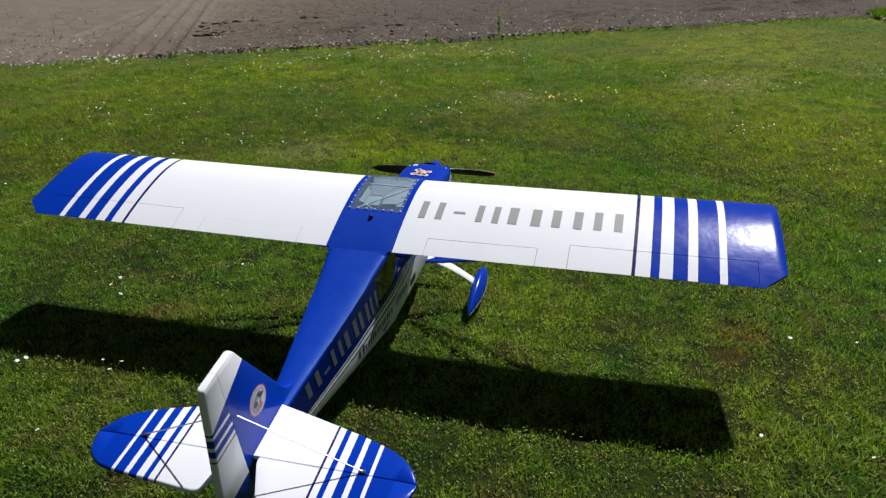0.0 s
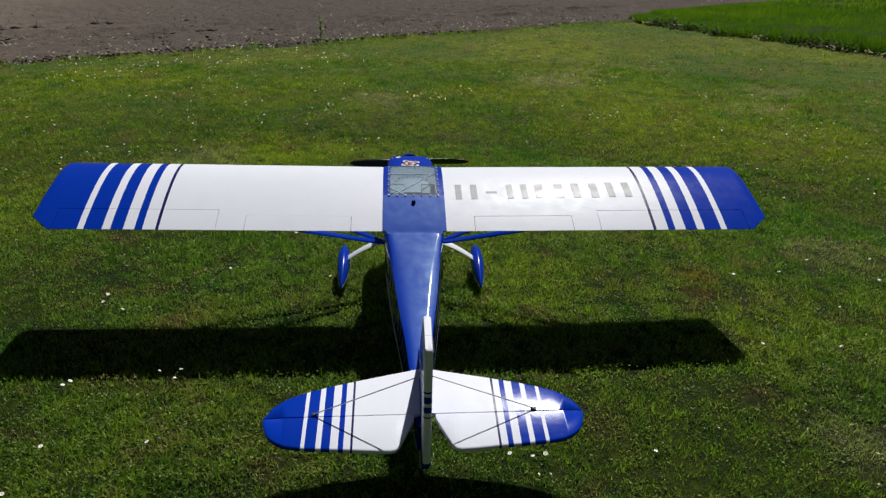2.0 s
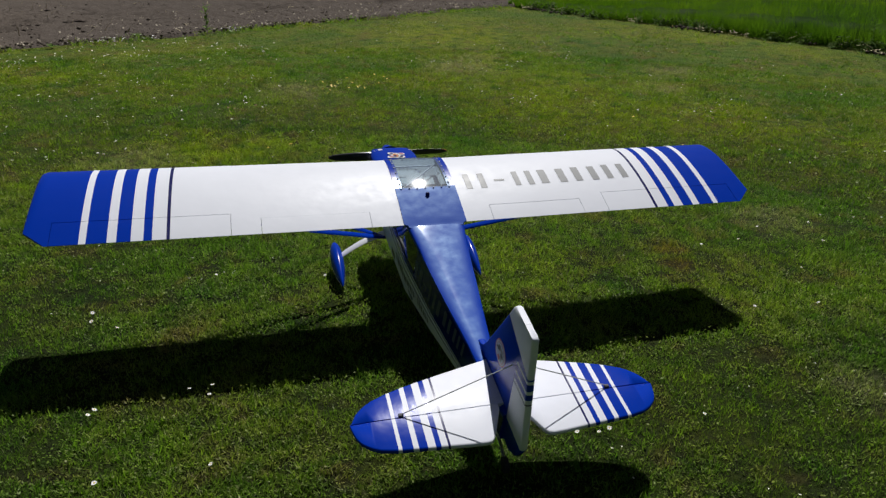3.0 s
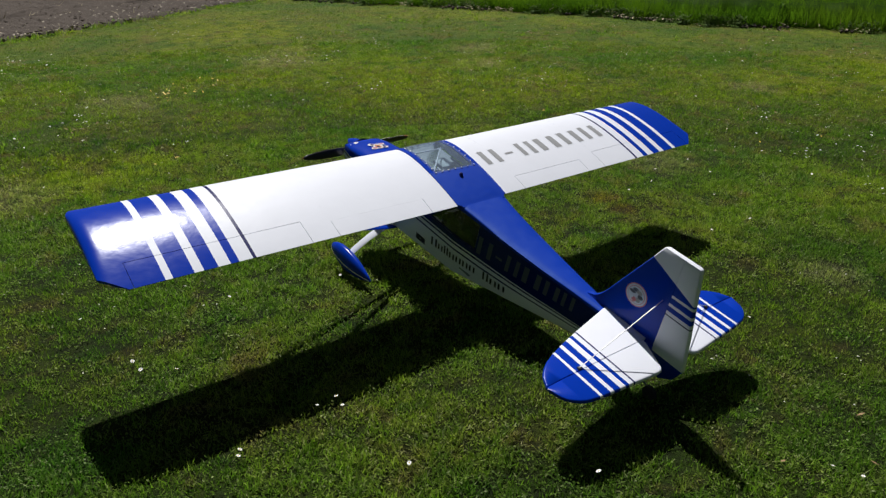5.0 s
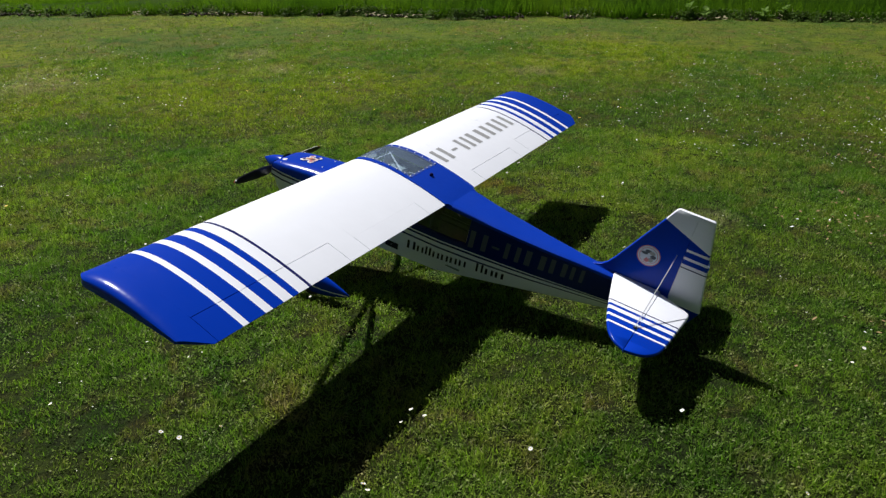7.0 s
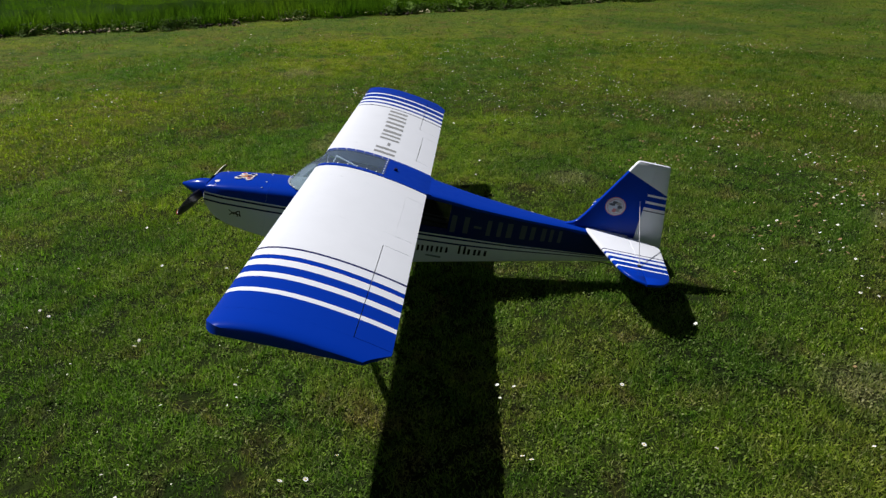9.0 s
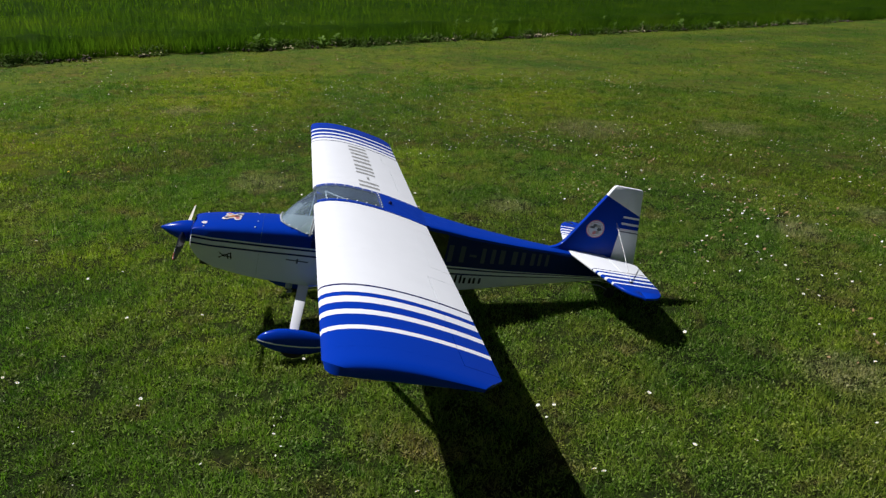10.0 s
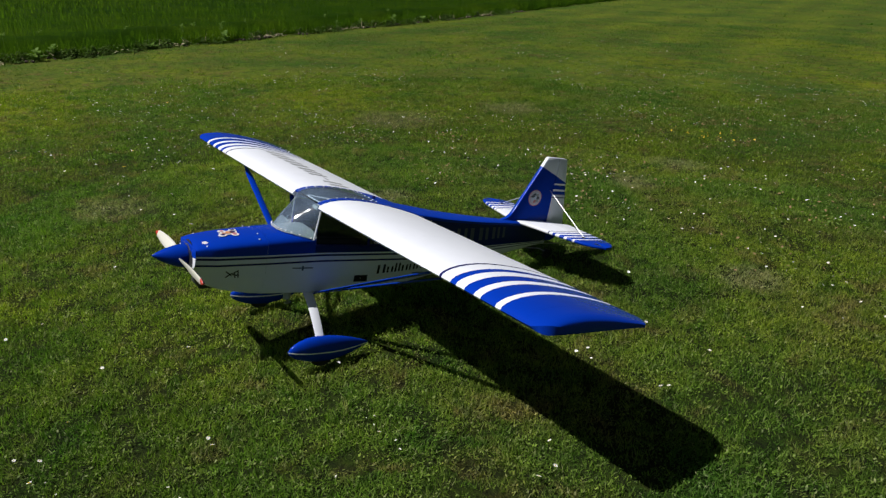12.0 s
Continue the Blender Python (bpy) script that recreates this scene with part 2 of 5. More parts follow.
def soil_material():
    m = Mat("ploughed_soil", rough=0.95, spec=0.1)
    big, mid, fine = m.noise(0.35, 4, 0.6), m.noise(3.5, 6, 0.7), m.noise(22, 5, 0.7)
    apart = m.t.nodes.new("ShaderNodeSeparateXYZ")
    m.link(m.place(), apart.inputs[0])
    # pale at the wheel tracks, darker beyond
    tone_x = m.math("ADD", m.math("MULTIPLY", m.math("ADD", apart.outputs["X"], 5.5), 0.16), m.math("MULTIPLY", m.math("SUBTRACT", big, 0.5), 0.8))
    col = m.ramp(tone_x, [(0.0, (0.172, 0.142, 0.112)), (0.40, (0.112, 0.091, 0.074)), (0.9, (0.088, 0.072, 0.060))])
    col = m.mix(m.ramp(mid, [(0.35, (0.5, 0.5, 0.5)), (0.55, (0, 0, 0))]), col, (0.085, 0.068, 0.055))
    col = m.mix(m.ramp(fine, [(0.58, (0, 0, 0)), (0.75, (0.45, 0.45, 0.45))]), col, (0.29, 0.26, 0.21))
    m.colour(col)
    m.bump(m.math("ADD", mid, m.math("MULTIPLY", fine, 0.6)), 0.8, 0.05)
    return m.m


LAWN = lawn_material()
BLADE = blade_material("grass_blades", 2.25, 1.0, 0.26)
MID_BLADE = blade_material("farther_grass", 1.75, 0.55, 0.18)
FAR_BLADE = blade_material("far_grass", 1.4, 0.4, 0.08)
CROP = crop_material("crop_blades", 1.08)
# lower gain: the shade among the canopy's leaves put into its colour
CROP_TOP_SHADED = crop_material("crop_canopy", 0.85)
SOIL = soil_material()
CLOD = Mat("soil_clod", (0.125, 0.103, 0.083), 0.95, spec=0.1).m
PETAL = Mat("white_petals", (0.86, 0.86, 0.84), 0.6).m
CLOVER = Mat("cream_clover_heads", (0.74, 0.74, 0.62), 0.7, spec=0.1).m
YOLK = Mat("yellow_florets", (0.72, 0.48, 0.03), 0.6).m
STRAW = Mat("dry_straw", (0.42, 0.36, 0.22), 0.8, spec=0.1).m
CHAFF = Mat("pale_chaff", (0.44, 0.39, 0.30), 0.85, spec=0.1).m
DRY = Mat("dry_brown_leaf", (0.26, 0.17, 0.075), 0.8).m


def leaf_material(name, gain):
    m = Mat(name, rough=0.6, spec=0.06)
    col = m.ramp(m.noise(14, 4), [(0.3, (0.10 * gain, 0.20 * gain, 0.035 * gain)), (0.7, (0.25 * gain, 0.37 * gain, 0.09 * gain))])
    m.colour(col)
    thin = m.node("ShaderNodeBsdfTranslucent")
    m.link(col, thin.inputs["Color"])
    mix = m.node("ShaderNodeMixShader", Fac=0.45)
    m.link(m.b.outputs[0], mix.inputs[1])
    m.link(thin.outputs[0], mix.inputs[2])
    m.link(mix.outputs[0], m.t.nodes["Material Output"].inputs[0])
    return m.m


WEED = leaf_material("weed_leaf", 1.0)
LOW_WEED = leaf_material("low_weed_leaf", 0.6)


# ---- building helpers ----
def finish(name, bm, mats, parent=None, sharp=35, label=""):
    """Links a bmesh as one mesh object, smooth but for edges sharper than the angle."""
    bmesh.ops.recalc_face_normals(bm, faces=bm.faces)
    me = bpy.data.meshes.new(name)
    bm.to_mesh(me)
    bm.free()
    for mt in mats if isinstance(mats, (list, tuple)) else [mats]:
        me.materials.append(mt)
    me.shade_smooth()
    me.set_sharp_from_angle(angle=radians(sharp))
    ob = new(name, me)
    ob.parent = parent
    return tagged(ob, label)


def loft(rings, closed=True, caps=True, bm=None, mat=None):
    """Skins rings of equally many points. mat(i, j) gives the material index of the face after ring i, point j."""
    bm = bm or bmesh.new()
    vs = [[bm.verts.new(p) for p in r] for r in rings]
    n = len(rings[0])
    for i in range(len(rings) - 1):
        for j in range(n if closed else n - 1):
            k = (j + 1) % n
            f = bm.faces.new((vs[i][j], vs[i][k], vs[i + 1][k], vs[i + 1][j]))
            if mat:
                f.material_index = mat(i, j)
    if closed and caps:
        for r, i in ((vs[0], 0), (vs[-1], len(rings) - 2)):
            f = bm.faces.new(r)
            if mat:
                f.material_index = mat(i, 0)
    return bm


def tube(points, radius, sides=8, flat=1.0, bm=None):
    """A round or flattened rod along points; radius may be a list."""
    pts = [Vector(p) for p in points]
    rings = []
    for i, p in enumerate(pts):
        d = (pts[min(i + 1, len(pts) - 1)] - pts[max(i - 1, 0)]).normalized()
        a = d.cross(Vector((0, 0, 1)) if abs(d.z) < 0.95 else Vector((0, 1, 0))).normalized()
        b = d.cross(a)
        r = radius[i] if isinstance(radius, (list, tuple)) else radius
        rings.append([p + r * (math.cos(w) * a + flat * math.sin(w) * b) for w in (2 * math.pi * k / sides for k in range(sides))])
    return loft(rings, bm=bm)


def box(lo, hi, bevel=0.0, bm=None):
    bm = bm or bmesh.new()
    m = Matrix.Translation((Vector(lo) + Vector(hi)) / 2) @ Matrix.Diagonal((*(Vector(hi) - Vector(lo)), 1))
    made = bmesh.ops.create_cube(bm, size=1, matrix=m)["verts"]
    if bevel:
        es = list({e for v in made for e in v.link_edges})
        bmesh.ops.bevel(bm, geom=es, offset=bevel, segments=2, profile=0.6, affect="EDGES")
    return bm


def lerp(x, table):
    """Linear reading of a table of (x, value), x falling or rising."""
    t = sorted(table)
    if x <= t[0][0]:
        return t[0][1]
    for (a, u), (b, v) in zip(t, t[1:]):
        if x <= b:
            return u + (v - u) * (x - a) / (b - a)
    return t[-1][1]


def soft(x, table):
    """The same, eased to a smooth curve."""
    e = 0.06
    return (lerp(x - e, table) + 2 * lerp(x, table) + lerp(x + e, table)) / 4


# ---- ground ----
EDGE_CROP = [(-60.0, 20.0), (-41.0, 16.5), (-24.0, 13.8), (-12.0, 11.3), (-5.3, 10.2), (-1.4, 9.5), (1.2, 9.0), (2.9, 8.7), (4.5, 8.2), (6.8, 7.9), (8.5, 7.5), (10.0, 7.05), (12.45, 6.4)]
CORNER = Vector((6.41, 12.26))
SOIL_FROM = Vector((-5.53, 8.96))
SOIL_WAY = (CORNER - SOIL_FROM).normalized()
SOIL_IN = Vector((-SOIL_WAY.y, SOIL_WAY.x))


def rise(x, y):
    """The lawn is level round the aeroplane, with a low swell by its starboard wing, and climbs gently towards the fields."""
    u, v = np.asarray(x) + 0.4, np.asarray(y) - 2.4
    s = np.clip((np.hypot(u, v) - 1.2) / 3, 0, 1)
    swell = 0.024 * np.exp(-((u - 1.3) / 0.55) ** 2 - ((v + 0.4) / 0.6) ** 2)
    return s * s * (3 - 2 * s) * (0.017 * 40 * np.tanh(u / 40) + 0.017 * 40 * np.tanh(v / 40)) + swell


def sheet(name, xs, ys, height, mat, keep=None, label="", kind="structure", category=""):
    """A grid of the given lines, lifted by height(x, y)."""
    bm = bmesh.new()
    vs = {}
    for i, x in enumerate(xs):
        for j, y in enumerate(ys):
            if keep is None or keep(x, y):
                px, py = x, y
                vs[i, j] = bm.verts.new((px, py, height(px, py)))
    for i in range(len(xs) - 1):
        for j in range(len(ys) - 1):
            c = [vs.get(k) for k in ((i, j), (i + 1, j), (i + 1, j + 1), (i, j + 1))]
            if all(c):
                bm.faces.new(c)
    return tagged(finish(name, bm, mat, sharp=180), label, category, kind=kind)


def steps(a, b, fine, lo, hi, grow=1.35):
    """Grid lines from a to b, fine apart between lo and hi, wider beyond."""
    line = list(np.arange(lo, hi + fine / 2, fine))
    d = fine
    while line[-1] < b:
        d *= grow
        line.append(min(b, line[-1] + d))
    d = fine
    while line[0] > a:
        d *= grow
        line.insert(0, max(a, line[0] - d))
    return [float(v) for v in line]


def lawn_height(x, y):
    near = max(0.0, 1 - (abs(x) + abs(y - 3)) / 40)
    return near * (0.012 * noise.noise((x * 0.9, y * 0.9, 0)) + 0.006 * noise.noise((x * 3.1, y * 3.1, 4))) - 0.012 + float(rise(x, y))


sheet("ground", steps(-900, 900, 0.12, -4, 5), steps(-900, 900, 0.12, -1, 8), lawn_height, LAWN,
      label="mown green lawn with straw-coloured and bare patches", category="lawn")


# wheel ruts in the ploughed field: where each starts along the edge, how it leans, how deep it is
RUTS = ((1.40, 0.010, 0.05), (1.66, 0.018, 0.025), (1.93, 0.025, 0.05), (0.28, 0.115, 0.022))


def field_sheet():
    """The ploughed field: rows along its edge, with clods and wheel ruts."""
    a, d, n = SOIL_FROM, SOIL_WAY, SOIL_IN
    us = steps(-400, 500, 0.05, -3, 13, 1.3)
    vs = steps(0, 700, 0.06, 0.0, 4.2, 1.10)
    bm = bmesh.new()
    grid = []
    for u in us:
        col = []
        for v in vs:
            wob = (0.16 * noise.noise((u * 0.6, 1.0, 2)) + 0.05 * noise.noise((u * 3, 7, 5))) if v < 0.3 else 0
            p = a + u * d + (v + wob) * n
            near = max(0.0, 1 - v / 60) if abs(u) < 40 else 0.0
            rough = 0.45 + 0.55 * min(1.0, max(0.0, (u - 1.9) / 1.2))
            h = rough * (0.030 * noise.noise((p.x * 2.1, p.y * 2.1, 0)) + 0.030 * noise.noise((p.x * 5.5, p.y * 5.5, 3)) + 0.02 * noise.noise((p.x * 11, p.y * 11, 6)))
            band = math.exp(-((v - 2.2) / 1.1) ** 2) * min(1.0, max(0.0, (u - 2.2) / 0.5)) * max(0.15, noise.noise((u * 0.22, 3, 1)) + 0.55)
            h += 0.24 * band * abs(noise.noise((u * 0.9, v * 6.5, 9)))
            for at, lean, deep in RUTS:
                t = u - at - v * lean
                h += deep * (math.exp(-((abs(t) - 0.15) / 0.05) ** 2) - 1.2 * math.exp(-(t / 0.09) ** 2)) * min(1, v * 2)
            col.append(bm.verts.new((p.x, p.y, float(rise(p.x, p.y)) + (0.02 + near * max(h, -0.024) if v > 0 else -0.03))))
        grid.append(col)
    for i in range(len(us) - 1):
        for j in range(len(vs) - 1):
            bm.faces.new((grid[i][j], grid[i + 1][j], grid[i + 1][j + 1], grid[i][j + 1]))
    return tagged(finish("ploughed_field", bm, SOIL, sharp=180), "dry grey-brown ploughed soil with clods and wheel ruts", "field", kind="structure")


field_sheet()


def ragged(y):
    """How far the crop's front stands back from its line at y."""
    return 0.08 + 0.10 * np.sin(y * 2.3) + 0.06 * np.sin(y * 7.1 + 1) + 0.05 * np.sin(y * 17.0)


def crop_canopy():
    """The closed top of the standing crop, from just inside its edge to the distance."""
    bm = bmesh.new()
    ins = [0.0, 0.12, 0.25, 0.45, 0.7, 1.0, 1.4, 1.9, 2.5, 3.2, 4, 5, 6.5, 8.5, 11, 15, 22, 35, 60, 120, 300, 700]
    ts = [i / 560 for i in range(561)]
    grid = []
    for t in ts:
        y0 = -58 + (12.45 + 58) * t
        col = []
        for d in ins:
            x = lerp(y0, EDGE_CROP) + float(ragged(y0)) + 0.16 + d
            y = y0 + 0.4 * d * t ** 6 - (1 - t) ** 2 * d
            h = 0.02 if d == 0 else (0.20 if d < 0.2 else 0.27) * float(np.clip((13.4 - y0) / 6, 0.35, 1)) + 0.05 * noise.noise((x * 1.7, y * 1.7, 0)) + 0.04 * noise.noise((x * 5, y * 5, 2))
            col.append(bm.verts.new((x, y, h + float(rise(x, y)))))
        grid.append(col)
    for i in range(len(ts) - 1):
        for j in range(len(ins) - 1):
            bm.faces.new((grid[i][j], grid[i + 1][j], grid[i + 1][j + 1], grid[i][j + 1]))
    return bm


def from_arrays(name, verts, faces, mat, label, category, kind="stuff"):
    """One mesh from arrays of points and of faces with equally many corners."""
    me = bpy.data.meshes.new(name)
    nf, k = faces.shape
    me.vertices.add(len(verts))
    me.vertices.foreach_set("co", verts.astype(np.float32).ravel())
    me.loops.add(nf * k)
    me.loops.foreach_set("vertex_index", faces.astype(np.int32).ravel())
    me.polygons.add(nf)
    me.polygons.foreach_set("loop_start", np.arange(0, nf * k, k, dtype=np.int32))
    me.update(calc_edges=True)
    me.validate()
    me.materials.append(mat)
    return tagged(new(name, me), label, category, kind=kind)


LATTICE = np.random.default_rng(12).uniform(0, 1, (256, 256))


def tufts(p, cell):
    """Smooth random heights from 0 to 1 over the lawn, one lump to a cell, by which the grass grows in tufts."""
    gx, gy = p[:, 0] / cell + 0.37 * p[:, 1] / cell + 1000, p[:, 1] / cell - 0.31 * p[:, 0] / cell + 1000
    i, j = np.floor(gx).astype(int), np.floor(gy).astype(int)
    u, v = gx - i, gy - j
    u, v = u * u * (3 - 2 * u), v * v * (3 - 2 * v)
    at = lambda a, b: LATTICE[(i + a) % 256, (j + b) % 256]
    return (at(0, 0) * (1 - u) + at(1, 0) * u) * (1 - v) + (at(0, 1) * (1 - u) + at(1, 1) * u) * v


def blades(rng, pos, height, width, lean, curl=0.0):
    """Pointed leaves of one triangle each, standing at pos and leaning at random."""
    n = len(pos)
    yaw, turn = rng.uniform(0, 2 * np.pi, n), rng.uniform(0, 2 * np.pi, n)
    h = height * rng.uniform(0.55, 1.25, n)
    w = width * rng.uniform(0.6, 1.3, n)
    l = np.tan(np.clip(lean * rng.uniform(0.1, 1.3, n), 0, 1.35))
    side = np.stack([np.cos(yaw), np.sin(yaw), np.zeros(n)], 1) * w[:, None] / 2
    c = 1 / np.sqrt(1 + l * l)
    tip = np.stack([np.cos(turn) * l * c, np.sin(turn) * l * c, c], 1) * h[:, None]
    v = np.stack([pos - side, pos + side, pos + tip], 1).reshape(-1, 3)
    return v, np.arange(3 * n).reshape(-1, 3)


def leaflets(rng, pos, size, tilt=1.0):
    """Small lozenge leaves that lie nearly flat."""
    n = len(pos)
    yaw = rng.uniform(0, 2 * np.pi, n)
    s = size * rng.uniform(0.6, 1.3, n)
    a = np.stack([np.cos(yaw), np.sin(yaw), rng.uniform(-0.5, 0.5, n) * tilt], 1) * s[:, None]
    b = np.stack([-np.sin(yaw), np.cos(yaw), rng.uniform(-0.4, 0.4, n) * tilt], 1) * s[:, None] * 0.55
    v = np.stack([pos - a, pos + b, pos + a, pos - b], 1).reshape(-1, 3)
    return v, np.concatenate([np.arange(4 * n).reshape(-1, 4)[:, [0, 1, 2]], np.arange(4 * n).reshape(-1, 4)[:, [0, 2, 3]]])


def ring_points(rng, n, cx, cy, r0, r1):
    r = np.sqrt(rng.uniform(r0 * r0, r1 * r1, n))
    w = rng.uniform(0, 2 * np.pi, n)
    return np.stack([cx + r * np.cos(w), cy + r * np.sin(w), np.zeros(n)], 1)


def clear_of_fields(p):
    v = (p[:, 0] - SOIL_FROM.x) * SOIL_IN.x + (p[:, 1] - SOIL_FROM.y) * SOIL_IN.y
    ex = np.interp(p[:, 1], [q[0] for q in EDGE_CROP], [q[1] for q in EDGE_CROP])
    return p[(v < 0.08) & (p[:, 0] < ex + 0.1)]


rng = np.random.default_rng(5)
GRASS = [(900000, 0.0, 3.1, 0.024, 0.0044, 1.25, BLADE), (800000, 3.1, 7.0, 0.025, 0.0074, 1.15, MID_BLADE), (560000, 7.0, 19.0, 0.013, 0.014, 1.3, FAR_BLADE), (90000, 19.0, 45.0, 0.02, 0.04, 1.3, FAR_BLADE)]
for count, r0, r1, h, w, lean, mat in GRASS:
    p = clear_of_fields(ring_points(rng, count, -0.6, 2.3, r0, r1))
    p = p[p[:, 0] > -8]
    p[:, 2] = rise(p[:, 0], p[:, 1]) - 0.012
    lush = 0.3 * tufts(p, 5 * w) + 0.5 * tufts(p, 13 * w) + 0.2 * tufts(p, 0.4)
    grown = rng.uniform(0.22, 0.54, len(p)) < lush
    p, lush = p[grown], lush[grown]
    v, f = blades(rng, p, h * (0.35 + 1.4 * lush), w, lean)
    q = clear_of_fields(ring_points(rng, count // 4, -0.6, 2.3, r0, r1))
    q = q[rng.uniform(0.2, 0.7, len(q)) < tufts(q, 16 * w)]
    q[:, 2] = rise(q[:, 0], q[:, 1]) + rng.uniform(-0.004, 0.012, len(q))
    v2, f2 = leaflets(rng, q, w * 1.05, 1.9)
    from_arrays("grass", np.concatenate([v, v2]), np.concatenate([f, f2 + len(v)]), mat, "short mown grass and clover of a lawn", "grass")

# coarser tufts that the mower has left
n = 1500
p = clear_of_fields(np.stack([rng.uniform(-4, 7, n), rng.uniform(-5, 9, n), np.zeros(n)], 1))
p = p[(np.hypot(p[:, 0] + 0.6, p[:, 1] - 2.3) > 1.9) & (rng.uniform(0.35, 0.65, len(p)) < tufts(p, 1.1))]
p = np.repeat(p, 16, 0)
p[:, :2] += rng.normal(0, 0.02, (len(p), 2))
p[:, 2] = rise(p[:, 0], p[:, 1]) - 0.01
v, f = blades(rng, p, 0.052, 0.008, 0.9)
from_arrays("grass_tufts", v, f, BLADE, "coarse darker tufts of grass in the lawn", "grass")

# standing crop
tagged(finish("crop_field", crop_canopy(), CROP_TOP_SHADED, sharp=180), "dense green canopy of young cereal crop", "crop", kind="stuff")
for depth0, depth1, count, h, w in ((0.0, 0.9, 190000, 0.32, 0.007), (0.9, 4.0, 150000, 0.33, 0.013), (4.0, 12.0, 90000, 0.34, 0.03)):
    y = 12.4 - 54.4 * rng.uniform(0, 1, count) ** 1.7
    d = depth0 + (depth1 - depth0) * rng.uniform(0, 1, count)
    x = np.interp(y, [q[0] for q in EDGE_CROP], [q[1] for q in EDGE_CROP]) + d + ragged(y)
    t = (y + 58) / 70.45
    short = np.clip((13.4 - y) / 6, 0.38, 1)
    y = y + 0.4 * d * t ** 6
    z = rise(x, y) + np.where(d > 0.6, 0.05, 0.0)
    v, f = blades(rng, np.stack([x, y, z], 1), h * short, w, 0.55)
    from_arrays("crop_blades", v, f, CROP, "upright green leaves of young cereal crop", "crop")


# ---- model aeroplane ----
# Body axes: x to its right, y ahead, z up, from the middle of the wing's trailing edge.
BODY = Matrix.Translation((-0.353, 2.463, 0.43)) @ pose(0, 0, 0, 0, 0, -13.95) @ pose(0, 0, 0, 13.0)
FOOT = Vector((-0.353, 2.463, 0.0))
TO_ROOT = Matrix.Translation(-FOOT) @ BODY
plane = new("model_aeroplane")
plane.location = FOOT
tagged(plane, "large blue and white high-wing model aeroplane parked on grass", "model aeroplane")


def part(name, bm, mats, parent=None, label="", sharp=35):
    bm.transform(TO_ROOT)
    return finish(name, bm, mats, parent or plane, sharp, label)


CHORD = 0.447


def section(y):
    """Upper and lower height of the wing section at y."""
    u = min(max((CHORD - y) / CHORD, 0), 1)
    half = 5 * 0.13 * (0.2969 * u ** 0.5 - 0.126 * u - 0.3516 * u * u + 0.2843 * u ** 3 - 0.1015 * u ** 4)
    camber = 0.026 / 0.16 * (0.8 * u - u * u) if u < 0.4 else 0.026 / 0.36 * (0.2 + 0.8 * u - u * u)
    base = 0.012 * (1 - u)
    return base + CHORD * (camber + half), base + CHORD * (camber - half) * 0.75


def wing_ring(x, y0, y1, flat=1.0, lift=0.0, n=14):
    """Closed section between y0 (rear) and y1 (front) at x."""
    up, low = [], []
    for i in range(n + 1):
        s = 0.5 - 0.5 * math.cos(math.pi * i / n) if y1 > 0.4 else i / n
        y = y0 + (y1 - y0) * s
        a, b = section(y)
        m = (a + b) / 2
        up.append((x, y, m + (a - m) * flat + lift))
        low.append((x, y, m + (b - m) * flat + lift))
    return up + low[::-1][(1 if y1 > 0.44 else 0):]


# painted bands along the span: outer limit and paint (0 white, 1 blue, 2 navy)
WING_BANDS = [(0.901, 0), (0.912, 2), (0.957, 0), (0.984, 1), (1.023, 0), (1.067, 1), (1.096, 0), (1.159, 1), (1.181, 0), (9, 1)]
TAIL_BANDS = [(0.192, 0), (0.198, 2), (0.216, 0), (0.230, 1), (0.251, 0), (0.274, 1), (0.288, 0), (0.317, 1), (0.327, 0), (9, 1)]
TIP = 1.352


def paint(x, bands):
    return next(c for lim, c in bands if x < lim)


def wing_x(s, x):
    return s * x - 0.011 * min(1.0, max(0.0, (x - 0.116) / 0.3))


def wing_lift(x):
    return 0.0095 * (x - 0.116)


def span_rings(s, xs, rear, front=None):
    """Rings of one wing from xs, with rear and front limits as functions of x."""
    rings = []
    for x in xs:
        r = 0.055
        y1 = CHORD if x < TIP - r else CHORD - r * (1 - math.sqrt(max(0.0, 1 - ((x - TIP + r) / r) ** 2)))
        if front:
            y1 = min(y1, front)
        flat = 1.0 if x < TIP - 0.035 else 0.35 + 0.65 * math.sqrt(max(0.0, 1 - ((x - TIP + 0.035) / 0.0352) ** 2))
        y0 = rear(x)
        rings.append([(wing_x(s, px), py, pz) for px, py, pz in wing_ring(x, y0, y1, flat, wing_lift(x))])
    return rings


def stations(a, b, bands, step=0.12):
    xs = {a, b} | {lim for lim, _ in bands if a < lim < b}
    x = a + step
    while x < b:
        if min(abs(x - q) for q in xs) > 0.02:
            xs.add(x)
        x += step
    return sorted(xs)


def tip_rear(x):
    return 0.0 if x < 1.283 else 0.063 * (x - 1.283) / (TIP - 1.283)


